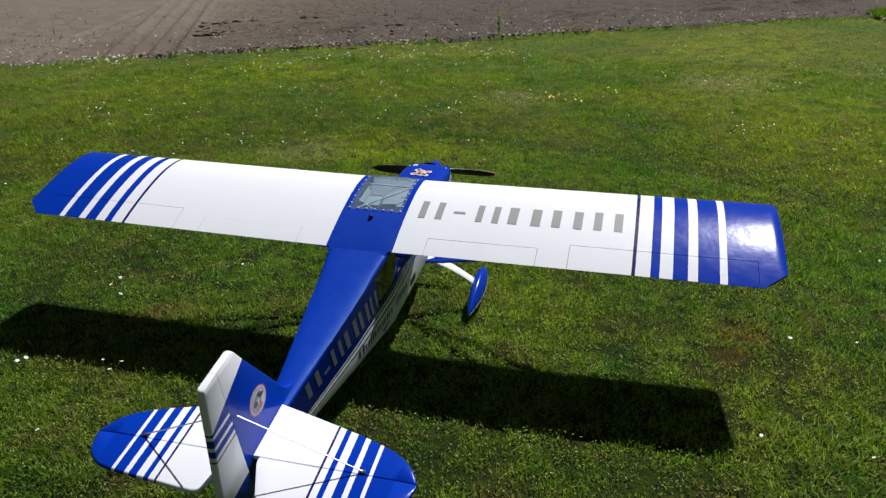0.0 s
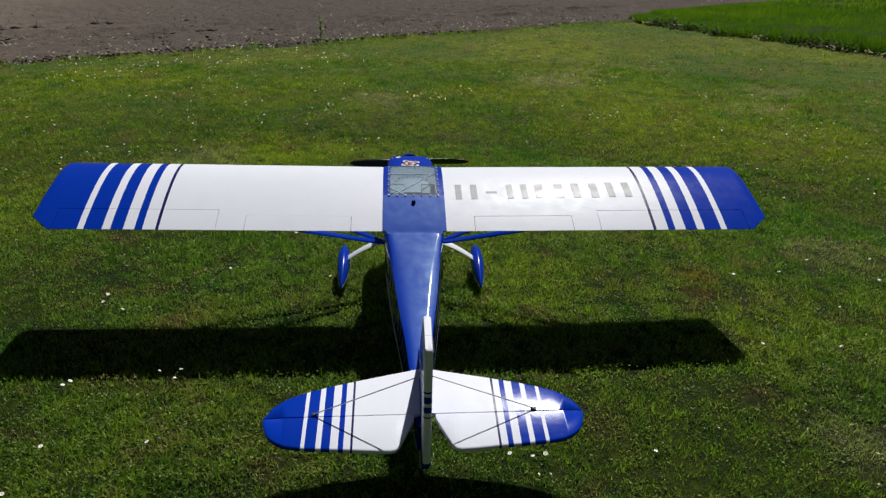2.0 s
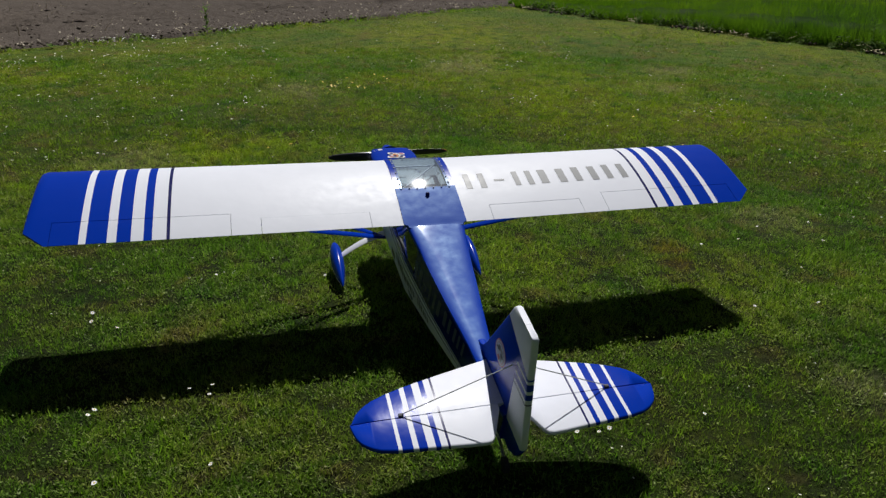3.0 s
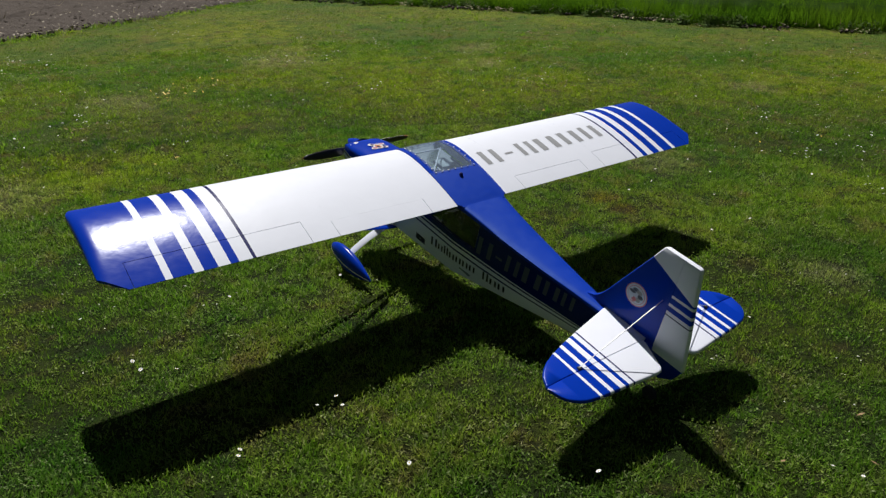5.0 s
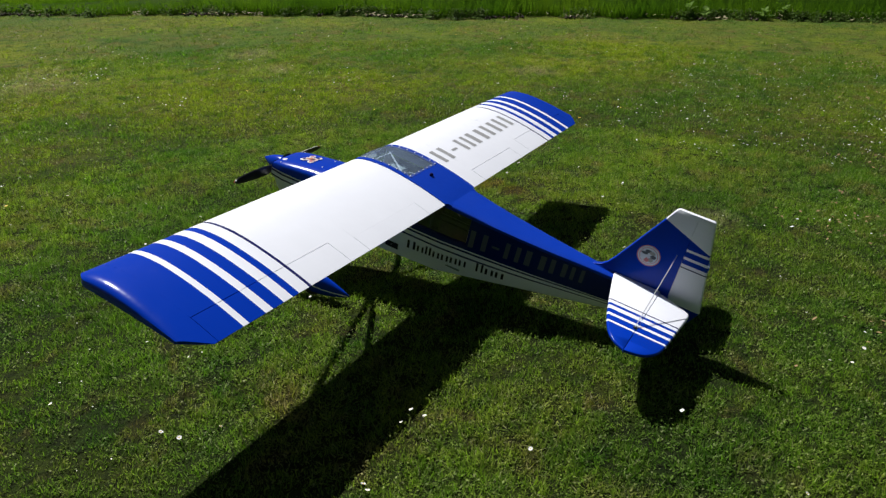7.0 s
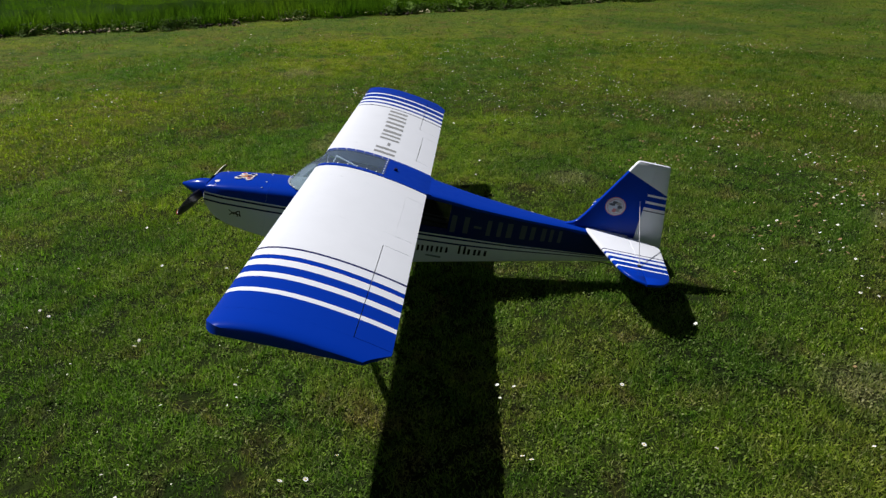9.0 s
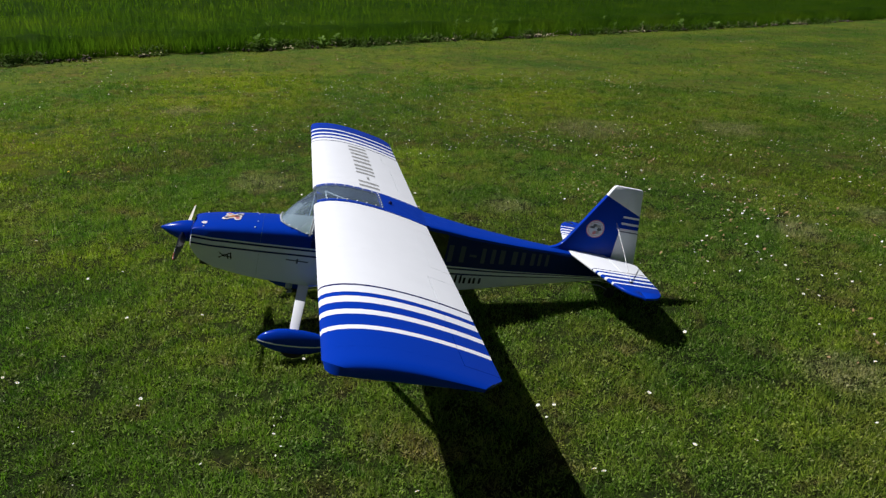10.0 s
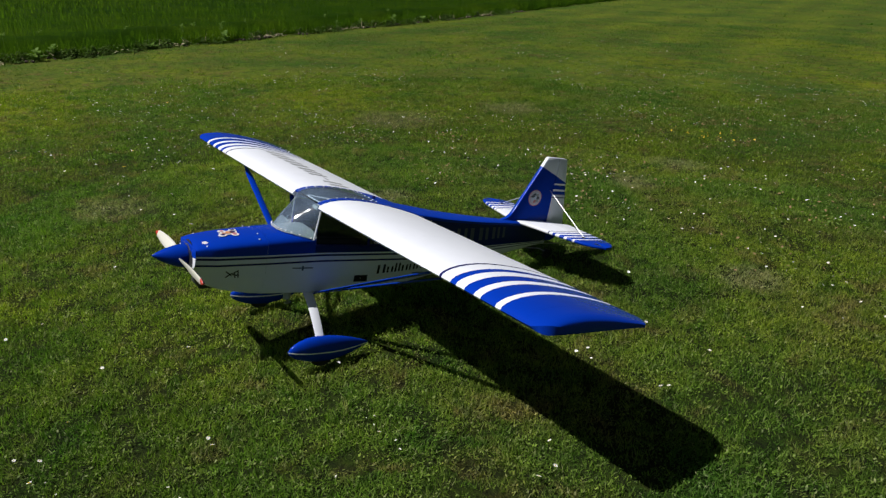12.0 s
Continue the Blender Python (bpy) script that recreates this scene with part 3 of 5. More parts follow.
for s, side in ((-1, "port"), (1, "starboard")):
    bm = bmesh.new()
    gap = 0.0022
    for a, b, rear in ((0.117, 0.227, 0.0), (0.227, 0.603, 0.072 + (0.0003 if s < 0 else gap)), (0.603, 0.703, 0.0), (0.703, 1.270, 0.098 + gap), (1.270, TIP, None)):
        xs = stations(a, b, WING_BANDS)
        if rear is None:
            xs = [1.270, 1.283, 1.300, 1.315, 1.324, 1.332, 1.339, 1.345, 1.349, 1.3515]
        mids = [(p + q) / 2 for p, q in zip(xs, xs[1:])]
        loft(span_rings(s, xs, tip_rear if rear is None else (lambda x, r=rear: r)), bm=bm, mat=lambda i, j, m=mids: paint(m[i], WING_BANDS))
    wing = part("wing_panel", bm, [WHITE, BLUE, NAVY], label="white wing panel with blue tip and stripes", sharp=40)
    for nm, a, b, rear in (("flap", 0.2285, 0.6015, 0.072), ("aileron", 0.7045, 1.2685, 0.098)):
        xs = stations(a, b, WING_BANDS)
        mids = [(p + q) / 2 for p, q in zip(xs, xs[1:])]
        part(nm, loft(span_rings(s, xs, lambda x: 0.0, rear), mat=lambda i, j, m=mids: paint(m[i], WING_BANDS)), [WHITE, BLUE, NAVY], wing)

# fuselage lines
HALF_SHOULDER = [(0.875, 0.088), (0.80, 0.104), (0.62, 0.110), (0.44, 0.108), (0.03, 0.107), (0.0, 0.104), (-0.1, 0.089), (-0.3, 0.068), (-0.57, 0.037), (-0.87, 0.011)]
HALF_WAIST = [(0.875, 0.092), (0.80, 0.107), (0.62, 0.113), (0.44, 0.113), (0.0, 0.107), (-0.3, 0.080), (-0.57, 0.047), (-0.87, 0.014)]
HALF_BELLY = [(0.875, 0.070), (0.80, 0.088), (0.62, 0.098), (0.44, 0.105), (0.0, 0.100), (-0.3, 0.074), (-0.57, 0.043), (-0.87, 0.012)]
STRIPE = [(0.875, -0.183), (0.80, -0.180), (0.4, -0.163), (0.0, -0.160), (-0.4, -0.152), (-0.75, -0.138), (-0.87, -0.132)]
BELLY = [(0.875, -0.250), (0.855, -0.278), (0.834, -0.293), (0.778, -0.312), (0.644, -0.331), (0.41, -0.332), (0.0, -0.308), (-0.317, -0.246), (-0.75, -0.165), (-0.87, -0.148)]
SHOULDER = [(0.875, -0.165), (0.62, -0.142), (0.45, -0.128), (0.12, -0.128), (0.04, -0.004), (0.0, -0.004), (-0.10, -0.015), (-0.22, -0.027), (-0.45, -0.041), (-0.65, -0.047), (-0.87, -0.052)]
NOSE_TOP = [(0.875, -0.160), (0.868, -0.152), (0.85, -0.144), (0.82, -0.137), (0.74, -0.121), (0.62, -0.106), (0.54, -0.097), (0.40, -0.090)]
RIDGE = [(0.06, 0.008), (0.0, 0.0015), (-0.1, -0.008), (-0.2, -0.018), (-0.35, -0.029), (-0.5, -0.036), (-0.62, -0.040), (-0.87, -0.044)]
LINES = (0.0, -0.006, -0.014, -0.030, -0.037)


def side_rows(y, top):
    """Points of the left half section from the belly's middle up to the top height."""
    k = min(1.0, max(0.35, (y + 1.05) / 0.9))
    st, zb = lerp(y, STRIPE), lerp(y, BELLY)
    hw, hb, hs = lerp(y, HALF_WAIST), lerp(y, HALF_BELLY), lerp(y, HALF_SHOULDER)
    pts = [(0.0, zb), (hb * 0.86, zb), (hb * 0.97, zb + 0.006), (hb, zb + 0.016)]
    zlow = st + LINES[-1] * k
    for l in LINES[::-1]:
        z = st + l * k
        f = (z - zb) / max(1e-4, zlow - zb)
        pts.append((min(hw, hb + (hw - hb) * min(1.0, f)), z))
    pts.append((hw + (hs - hw) * 0.5, st + (top - st) * 0.5))
    pts.append((hs, top))
    return pts


# paint of the rows between those points: white belly and side, then the lines
ROW_PAINT = [0, 0, 0, 0, 2, 0, 2, 0, 1, 1]


ARCH = (11, 22, 33, 44, 55, 66, 78, 90)


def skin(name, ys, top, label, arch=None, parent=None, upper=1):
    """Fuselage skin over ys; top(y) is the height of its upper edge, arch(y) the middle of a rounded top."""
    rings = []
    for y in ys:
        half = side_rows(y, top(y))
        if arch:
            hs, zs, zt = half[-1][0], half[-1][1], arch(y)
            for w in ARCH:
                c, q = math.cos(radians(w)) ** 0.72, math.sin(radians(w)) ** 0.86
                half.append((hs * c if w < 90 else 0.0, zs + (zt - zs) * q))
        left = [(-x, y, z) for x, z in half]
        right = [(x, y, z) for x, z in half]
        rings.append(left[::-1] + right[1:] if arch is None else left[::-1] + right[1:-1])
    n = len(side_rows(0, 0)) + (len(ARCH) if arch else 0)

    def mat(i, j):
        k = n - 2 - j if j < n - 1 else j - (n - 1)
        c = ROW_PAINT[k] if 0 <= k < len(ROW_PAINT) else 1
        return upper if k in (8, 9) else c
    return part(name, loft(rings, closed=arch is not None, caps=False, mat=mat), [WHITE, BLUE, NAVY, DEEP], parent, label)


cowl = skin("engine_cowl", [0.875, 0.870, 0.862, 0.85, 0.83, 0.80, 0.77, 0.72, 0.67, 0.6203], lambda y: lerp(y, SHOULDER), "blue and white engine cowl with dark air intake", lambda y: soft(y, NOSE_TOP) if y < 0.8 else lerp(y, NOSE_TOP))
skin("nose_section", [0.6198, 0.58, 0.54, 0.50, 0.46, 0.430], lambda y: lerp(y, SHOULDER), "blue and white nose section", lambda y: lerp(y, NOSE_TOP))
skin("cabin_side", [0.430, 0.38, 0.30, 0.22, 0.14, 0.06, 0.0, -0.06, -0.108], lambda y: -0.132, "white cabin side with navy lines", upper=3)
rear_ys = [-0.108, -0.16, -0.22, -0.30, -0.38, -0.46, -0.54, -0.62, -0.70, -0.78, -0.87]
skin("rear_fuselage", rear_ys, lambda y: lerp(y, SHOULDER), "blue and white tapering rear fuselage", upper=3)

# deck behind the wing, flat on top and falling off to the shoulders
rings = []
for y in [0.033, 0.0, -0.03, -0.06, -0.12, -0.2, -0.3, -0.4, -0.5, -0.58, -0.66, -0.76, -0.872]:
    hs, zs, zr = lerp(y, HALF_SHOULDER), lerp(y, SHOULDER), soft(y, RIDGE)
    zs = min(zs, -0.003)
    ring = [(-hs - 0.001, y, zs - 0.012)]
    for u in (-1.0, -0.94, -0.86, -0.74, -0.58, -0.38, 0.0, 0.38, 0.58, 0.74, 0.86, 0.94, 1.0):
        f = 1 - abs(u) ** (3.4 + 11 * max(0.0, min(1.0, (y + 0.2) / 0.2)))
        ring.append((u * (hs + 0.002), y, zs + (zr - zs) * f))
    rings.append(ring + [(hs + 0.001, y, zs - 0.012)])
part("rear_deck", loft(rings, closed=False), DECK, label="blue upper deck with faint creases", sharp=70)
tail_end = bmesh.new()
pts = side_rows(-0.87, lerp(-0.87, SHOULDER))
tail_end.faces.new([tail_end.verts.new((-x, -0.871, z)) for x, z in pts[1:]] + [tail_end.verts.new((x, -0.871, z)) for x, z in pts[:0:-1]])
part("tail_post", tail_end, BLUE)

# cowl front: dark intake behind a rounded lip
half = side_rows(0.872, lerp(0.872, SHOULDER))
hs, zs, zt = half[-1][0], half[-1][1], lerp(0.872, NOSE_TOP)
for w in ARCH:
    half.append((hs * math.cos(radians(w)) ** 0.72 if w < 90 else 0.0, zs + (zt - zs) * math.sin(radians(w)) ** 0.86))
loop = [(-x, z) for x, z in half][::-1] + [(x, z) for x, z in half][1:-1]
cz = -0.207
face = [[(x, 0.875, z) for x, z in loop], [(x * 0.94, 0.8775, cz + (z - cz) * 0.94) for x, z in loop], [(x * 0.62, 0.878, cz + (z - cz) * 0.62) for x, z in loop]]
part("cowl_front", loft(face, caps=False, mat=lambda i, j: 0 if loop[j][1] < -0.185 else 1), [WHITE, BLUE], cowl)
for s in (-1, 1):
    bm = bmesh.new()
    bmesh.ops.create_circle(bm, cap_ends=True, radius=0.023, segments=20, matrix=Matrix.Translation((s * 0.056, 0.8795, -0.214)) @ pose(0, 0, 0, 90) @ Matrix.Diagonal((0.8, 1.2, 1, 1)))
    part("air_intake", bm, DARK, cowl)
bm = bmesh.new()
bmesh.ops.create_circle(bm, cap_ends=True, radius=0.06, segments=24, matrix=Matrix.Translation((0, 0.874, -0.207)) @ pose(0, 0, 0, 90))
part("crankcase_gap", bm, DARK, cowl)
part("lower_outlet", box((-0.05, 0.765, -0.319), (0.05, 0.838, -0.290), 0.008), DARK, cowl)

part("exhaust_stub", tube([(-0.032, 0.484, -0.325), (-0.032, 0.484, -0.375), (-0.032, 0.478, -0.392)], 0.014, 12), PANEL, label="pale grey exhaust stub under the nose")

# propeller and spinner
spin = []
for y, r in ((0.880, 0.040), (0.884, 0.0425), (0.900, 0.0415), (0.925, 0.036), (0.950, 0.027), (0.970, 0.0175), (0.985, 0.0095), (0.993, 0.005), (0.9965, 0.001)):
    spin.append([(r * math.cos(w), y, -0.207 + r * math.sin(w)) for w in (2 * math.pi * k / 28 for k in range(28))])
spinner = part("spinner", loft(spin), BLUE, label="pointed blue spinner")
part("backplate", tube([(0, 0.8735, -0.207), (0, 0.8795, -0.207)], 0.0445, 28), STEEL, spinner, "bright metal backplate")
for s in (-1, 1):
    rings = []
    for d, wd, tw in ((0.02, 0.022, 42), (0.05, 0.030, 36), (0.10, 0.040, 28), (0.16, 0.041, 21), (0.22, 0.035, 16), (0.262, 0.026, 13), (0.280, 0.014, 12), (0.286, 0.004, 12)):
        a = radians(tw)
        ring = []
        for k in range(10):
            w = 2 * math.pi * k / 10
            p, q = wd / 2 * math.cos(w), 0.0035 * math.sin(w) + (0.002 if math.sin(w) > 0 else 0)
            ring.append((s * d, 0.905 - p * math.sin(a) * 1 + q * math.cos(a), -0.207 + s * (p * math.cos(a) + q * math.sin(a)) + s * 0.006))
        rings.append(ring)
    part("propeller_blade", loft(rings, mat=lambda i, j: (2 if i > 4 else 1) if 0 <= j <= 4 else 0), [PROP_BACK, PROP_FRONT, PROP_TIP], label="propeller blade, black behind and cream with a red tip in front")

def nose_top(x, y):
    hs, zs, zt = lerp(y, HALF_SHOULDER), lerp(y, SHOULDER), soft(y, NOSE_TOP)
    c = min(1.0, abs(x) / hs) ** (1 / 0.72)
    return zs + (zt - zs) * (1 - c * c) ** 0.43


# cabin roof, skylight and windscreen
def roof_ring(y, half, lift=0.0025, thick=0.004, n=6):
    z = section(y)[0] + lift
    up = [(half * (2 * k / n - 1), y, z) for k in range(n + 1)]
    return up + [(x, yy, zz - thick) for x, yy, zz in up[::-1]]


roof = part("cabin_roof", loft([roof_ring(-0.016, 0.100, -0.0012), roof_ring(-0.004, 0.104, 0.0012)] + [roof_ring(y, 0.117) for y in (0.002, 0.03, 0.06, 0.1, 0.14, 0.176, 0.190)]), DECK, label="blue cabin roof between the wings")
for s in (-1, 1):
    rail = []
    for i in range(13):
        y = 0.190 + (0.436 - 0.190) * i / 12
        z = section(y)[0] + 0.0025
        rail.append([(s * 0.089, y, z), (s * 0.117, y, z), (s * 0.117, y, z - 0.005), (s * 0.089, y, z - 0.005)])
    part("roof_rail", loft(rail), BLUE, roof)
sky_glass = [[(0.0995 * (k / 3 - 1), y, section(y)[0] + 0.0035 + 0.003 * (1 - (k / 3 - 1) ** 2)) for k in range(7)] for y in [0.178 + (0.438 - 0.178) * i / 12 for i in range(13)]]
skylight = part("skylight", loft(sky_glass, closed=False), GLASS, roof, "clear skylight pane held by screws")
for s in (-1, 1):
    low = [[(s * 0.1165, y, section(y)[1]), (s * 0.1165, y, section(y)[0])] for y in [0.002 + 0.442 * i / 14 for i in range(15)]]
    part("wing_root_rib", loft(low, closed=False), WHITE, roof)


def screen_point(u, v):
    """Windscreen: u across from -1 to 1, v from the cowl up to the roof."""
    base = Vector((0.108 * u, 0.556 - 0.112 * abs(u) ** 3.2, -0.094 - 0.020 * u ** 4))
    top = Vector((0.116 * u, 0.440 - 0.006 * u * u, 0.026 - 0.012 * u ** 4))
    p = base.lerp(top, v)
    p.y += 0.012 * math.sin(math.pi * v) * (1 - u * u)
    return p


screen = part("windscreen", loft([[screen_point(-1 + 2 * i / 20, j / 8) for i in range(21)] for j in range(9)], closed=False), GLASS, label="clear curved windscreen edged with screws")
for s in (-1, 1):
    part("screen_post", tube([screen_point(s, j / 6) + Vector((s * 0.002, -0.002, 0)) for j in range(7)], 0.0032, 6), WHITE, screen)
for s in (-1, 1):
    for y in (0.20,):
        part("window_post", tube([(s * 0.110, y, -0.134), (s * 0.104 if y > 0 else s * 0.096, y, -0.004)], 0.006, 6), NAVY, label="dark window post")
    pane = []
    for y in [0.432 - 0.54 * i / 12 for i in range(13)]:
        zt = -0.004 if y > 0.01 else lerp(y, SHOULDER) - 0.004
        ht = 0.108 if y > 0.01 else lerp(y, HALF_SHOULDER)
        pane.append([(s * lerp(y, HALF_WAIST), y, -0.1335), (s * (lerp(y, HALF_WAIST) + ht) / 2, y, (-0.1335 + zt) / 2), (s * ht, y, zt)])
    part("side_window", loft(pane, closed=False), SIDE_GLASS, label="dark tinted side window")
    part("window_sill", tube([(s * (lerp(y, HALF_WAIST) - 0.001), y, -0.133) for y in (0.43, 0.3, 0.15, 0.0, -0.108)], 0.004, 6), NAVY)

# inside of the cabin
part("cabin_floor", box((-0.098, -0.105, -0.262), (0.098, 0.60, -0.256)), FLOOR_MAT, label="grey cabin floor")
part("rear_bulkhead", box((-0.088, -0.112, -0.26), (0.088, -0.108, -0.022)), DARK)
part("instrument_panel", box((-0.098, 0.428, -0.20), (0.098, 0.436, -0.098), 0.003), PANEL, label="grey instrument panel")
cover = []
for k in range(13):
    u = 0.97 * (k / 6 - 1)
    front = screen_point(u, 0.0)
    row = [(u * 0.106, 0.421, nose_top(u * 0.106, 0.43) - 0.06)]
    for t in (0, 0.25, 0.5, 0.75, 1):
        x, y = u * 0.106, 0.425 + max(0.004, front.y + 0.004 - 0.425) * t
        row.append((x, y, nose_top(x, y) + 0.004))
    cover.append(row)
part("dash_cover", loft(cover, closed=False), PANEL, label="pale grey cover behind the windscreen")
for s in (-1, 1):
    seat = part("seat", box((s * 0.05 - 0.034, 0.13, -0.235), (s * 0.05 + 0.034, 0.24, -0.20), 0.01), PANEL, label="pale grey seat")
    part("backrest", box((s * 0.05 - 0.034, 0.10, -0.21), (s * 0.05 + 0.034, 0.118, -0.10), 0.006), PANEL, seat)
for a, b in (((-0.080, 0.215, 0.022), (0.088, 0.400, 0.016)), ((-0.10, 0.395, 0.014), (0.10, 0.395, 0.014)), ((-0.10, 0.28, 0.02), (-0.02, 0.215, 0.02))):
    part("cabin_tube", tube([a, b], 0.003, 6), WHITE, label="white cross tube")

for s in (-1, 1):
    part("cabin_pad", box((s * 0.063 - 0.029, 0.300, -0.034), (s * 0.063 + 0.029, 0.372, -0.016), 0.005), PAD, label="pale foam pad under the skylight")

for pane in (skylight, screen):
    pane.visible_shadow = False

# screws round the glazing
bm = bmesh.new()
bmesh.ops.create_uvsphere(bm, u_segments=8, v_segments=6, radius=0.0035, matrix=Matrix.Diagonal((1, 1, 0.5, 1)))
screw_mesh = bpy.data.meshes.new("screw")
bm.to_mesh(screw_mesh)
bm.free()
screw_mesh.materials.append(SCREW)
screw_mesh.shade_smooth()


def screw(p, parent):
    ob = new("screw", screw_mesh)
    ob.parent = parent
    ob.location = TO_ROOT @ Vector(p)


for k in range(7):
    x = -0.094 + 0.188 * k / 6
    screw((x, 0.184, section(0.184)[0] + 0.006), skylight)
for s in (-1, 1):
    for k in range(6):
        y = 0.21 + 0.038 * k
        screw((s * 0.096, y, section(y)[0] + 0.0055), skylight)
for k in range(15):
    p = screen_point(-0.98 + 1.96 * k / 14, 0.03)
    screw(p + Vector((0.004 * (2 * k / 14 - 1), 0.005, 0.003)), screen)

for x, y in ((-0.088, 0.648), (0.088, 0.648), (-0.045, 0.640), (0.045, 0.640), (-0.082, 0.835), (0.082, 0.835)):
    screw((x, y, nose_top(x, y) + 0.0012), cowl)

knob = bmesh.new()
bmesh.ops.create_uvsphere(knob, u_segments=12, v_segments=8, radius=0.008, matrix=Matrix.Translation((-0.001, 0.142, section(0.142)[0] + 0.007)))
part("filler_knob", knob, NAVY, roof)

# landing gear
for s in (-1, 1):
    rings = []
    for t in range(9):
        f = t / 8
        x = s * (0.07 + 0.215 * f)
        z = -0.325 - 0.030 * f - 0.095 * f ** 1.7
        y, w = 0.428 + 0.022 * f, 0.022 - 0.005 * f
        rings.append([(x, y - w, z + 0.002), (x, y - w * 0.8, z + 0.004), (x, y + w * 0.8, z + 0.004), (x, y + w, z + 0.002), (x, y + w * 0.8, z - 0.003), (x, y - w * 0.8, z - 0.003)])
    leg = part("gear_leg", loft(rings), WHITE, label="flat white undercarriage leg")
    pant = []
    for y, r, zc in ((0.580, 0.002, -0.480), (0.576, 0.010, -0.479), (0.565, 0.020, -0.477), (0.545, 0.030, -0.475), (0.51, 0.041, -0.473), (0.47, 0.046, -0.473), (0.42, 0.046, -0.473), (0.37, 0.039, -0.471), (0.32, 0.027, -0.468), (0.28, 0.014, -0.465), (0.258, 0.006, -0.463), (0.252, 0.001, -0.463)):
        ring = []
        for k in range(20):
            w = 2 * math.pi * k / 20
            ring.append((s * 0.301 + 0.62 * r * math.cos(w), y, zc + r * (1.05 if math.sin(w) > 0 else 1.15) * math.sin(w)))
        pant.append(ring)
    spat = part("wheel_spat", loft(pant), BLUE, label="blue teardrop wheel spat with white line")
    line = []
    for y, r, zc in ((0.581, 0.004, -0.480), (0.565, 0.0205, -0.4805), (0.545, 0.0305, -0.481), (0.51, 0.0415, -0.481), (0.47, 0.0463, -0.480), (0.42, 0.0463, -0.479), (0.37, 0.0393, -0.477), (0.32, 0.0273, -0.472), (0.28, 0.0143, -0.467), (0.256, 0.006, -0.464)):
        line.append((y, 0.62 * r + 0.0007, zc))
    for e in (-1, 1):
        part("white_line", loft([[(s * 0.301 + e * x, y, z + 0.0022), (s * 0.301 + e * (x + 0.0006), y, z), (s * 0.301 + e * x, y, z - 0.0022)] for y, x, z in line], closed=False), WHITE, spat)
    bm = bmesh.new()
    bmesh.ops.create_cone(bm, cap_ends=True, segments=28, radius1=0.056, radius2=0.056, depth=0.024, matrix=Matrix.Translation((s * 0.301, 0.445, -0.487)) @ pose(0, 0, 0, 0, 90))
    bmesh.ops.bevel(bm, geom=[e for e in bm.edges if e.calc_face_angle(0) > 1], offset=0.007, segments=2, affect="EDGES")
    part("wheel", bm, RUBBER, label="black rubber wheel")
    for nm, a, b in (("front_strut", (s * 0.095, 0.402, -0.334), (s * 0.80, 0.385, -0.008)), ("rear_strut", (s * 0.095, 0.398, -0.332), (s * 0.80, 0.14, -0.016))):
        a, b = Vector(a), Vector(b)
        d = (b - a).normalized()
        chord = Vector((0, 1, 0)) - d * d.y
        chord.normalize()
        nrm = d.cross(chord)
        rings = []
        for t in (0.0, 0.03, 0.12, 0.5, 0.88, 0.97, 1.0):
            w = 0.016 if 0.05 < t < 0.95 else 0.008
            p = a.lerp(b, t)
            rings.append([p + chord * w * math.cos(q) + nrm * 0.0045 * math.sin(q) for q in (2 * math.pi * k / 10 for k in range(10))])
        part(nm, loft(rings), BLUE, label="blue wing strut")

# tailplane
TAIL_X = 0.008


def tail_ring(s, x, front, rear, thick=0.015, hinge_behind=True):
    """Rounded flat section of the tail at x."""
    z0 = -0.043 + 0.017 * s * x
    h = thick / 2
    r, q = min(h, (front - rear) / 2.01), 0.0015
    rf, rr = (r, q) if hinge_behind else (q, r)
    pts = []
    for w in (90, 60, 30, 0, -30, -60, -90):
        pts.append((TAIL_X + s * x, front - rf + rf * math.cos(radians(w)), z0 + h * math.sin(radians(w))))
    for w in (-90, -60, -30, 0, 30, 60, 90):
        pts.append((TAIL_X + s * x, rear + rr - rr * math.cos(radians(w)), z0 + h * math.sin(radians(w))))
    return pts


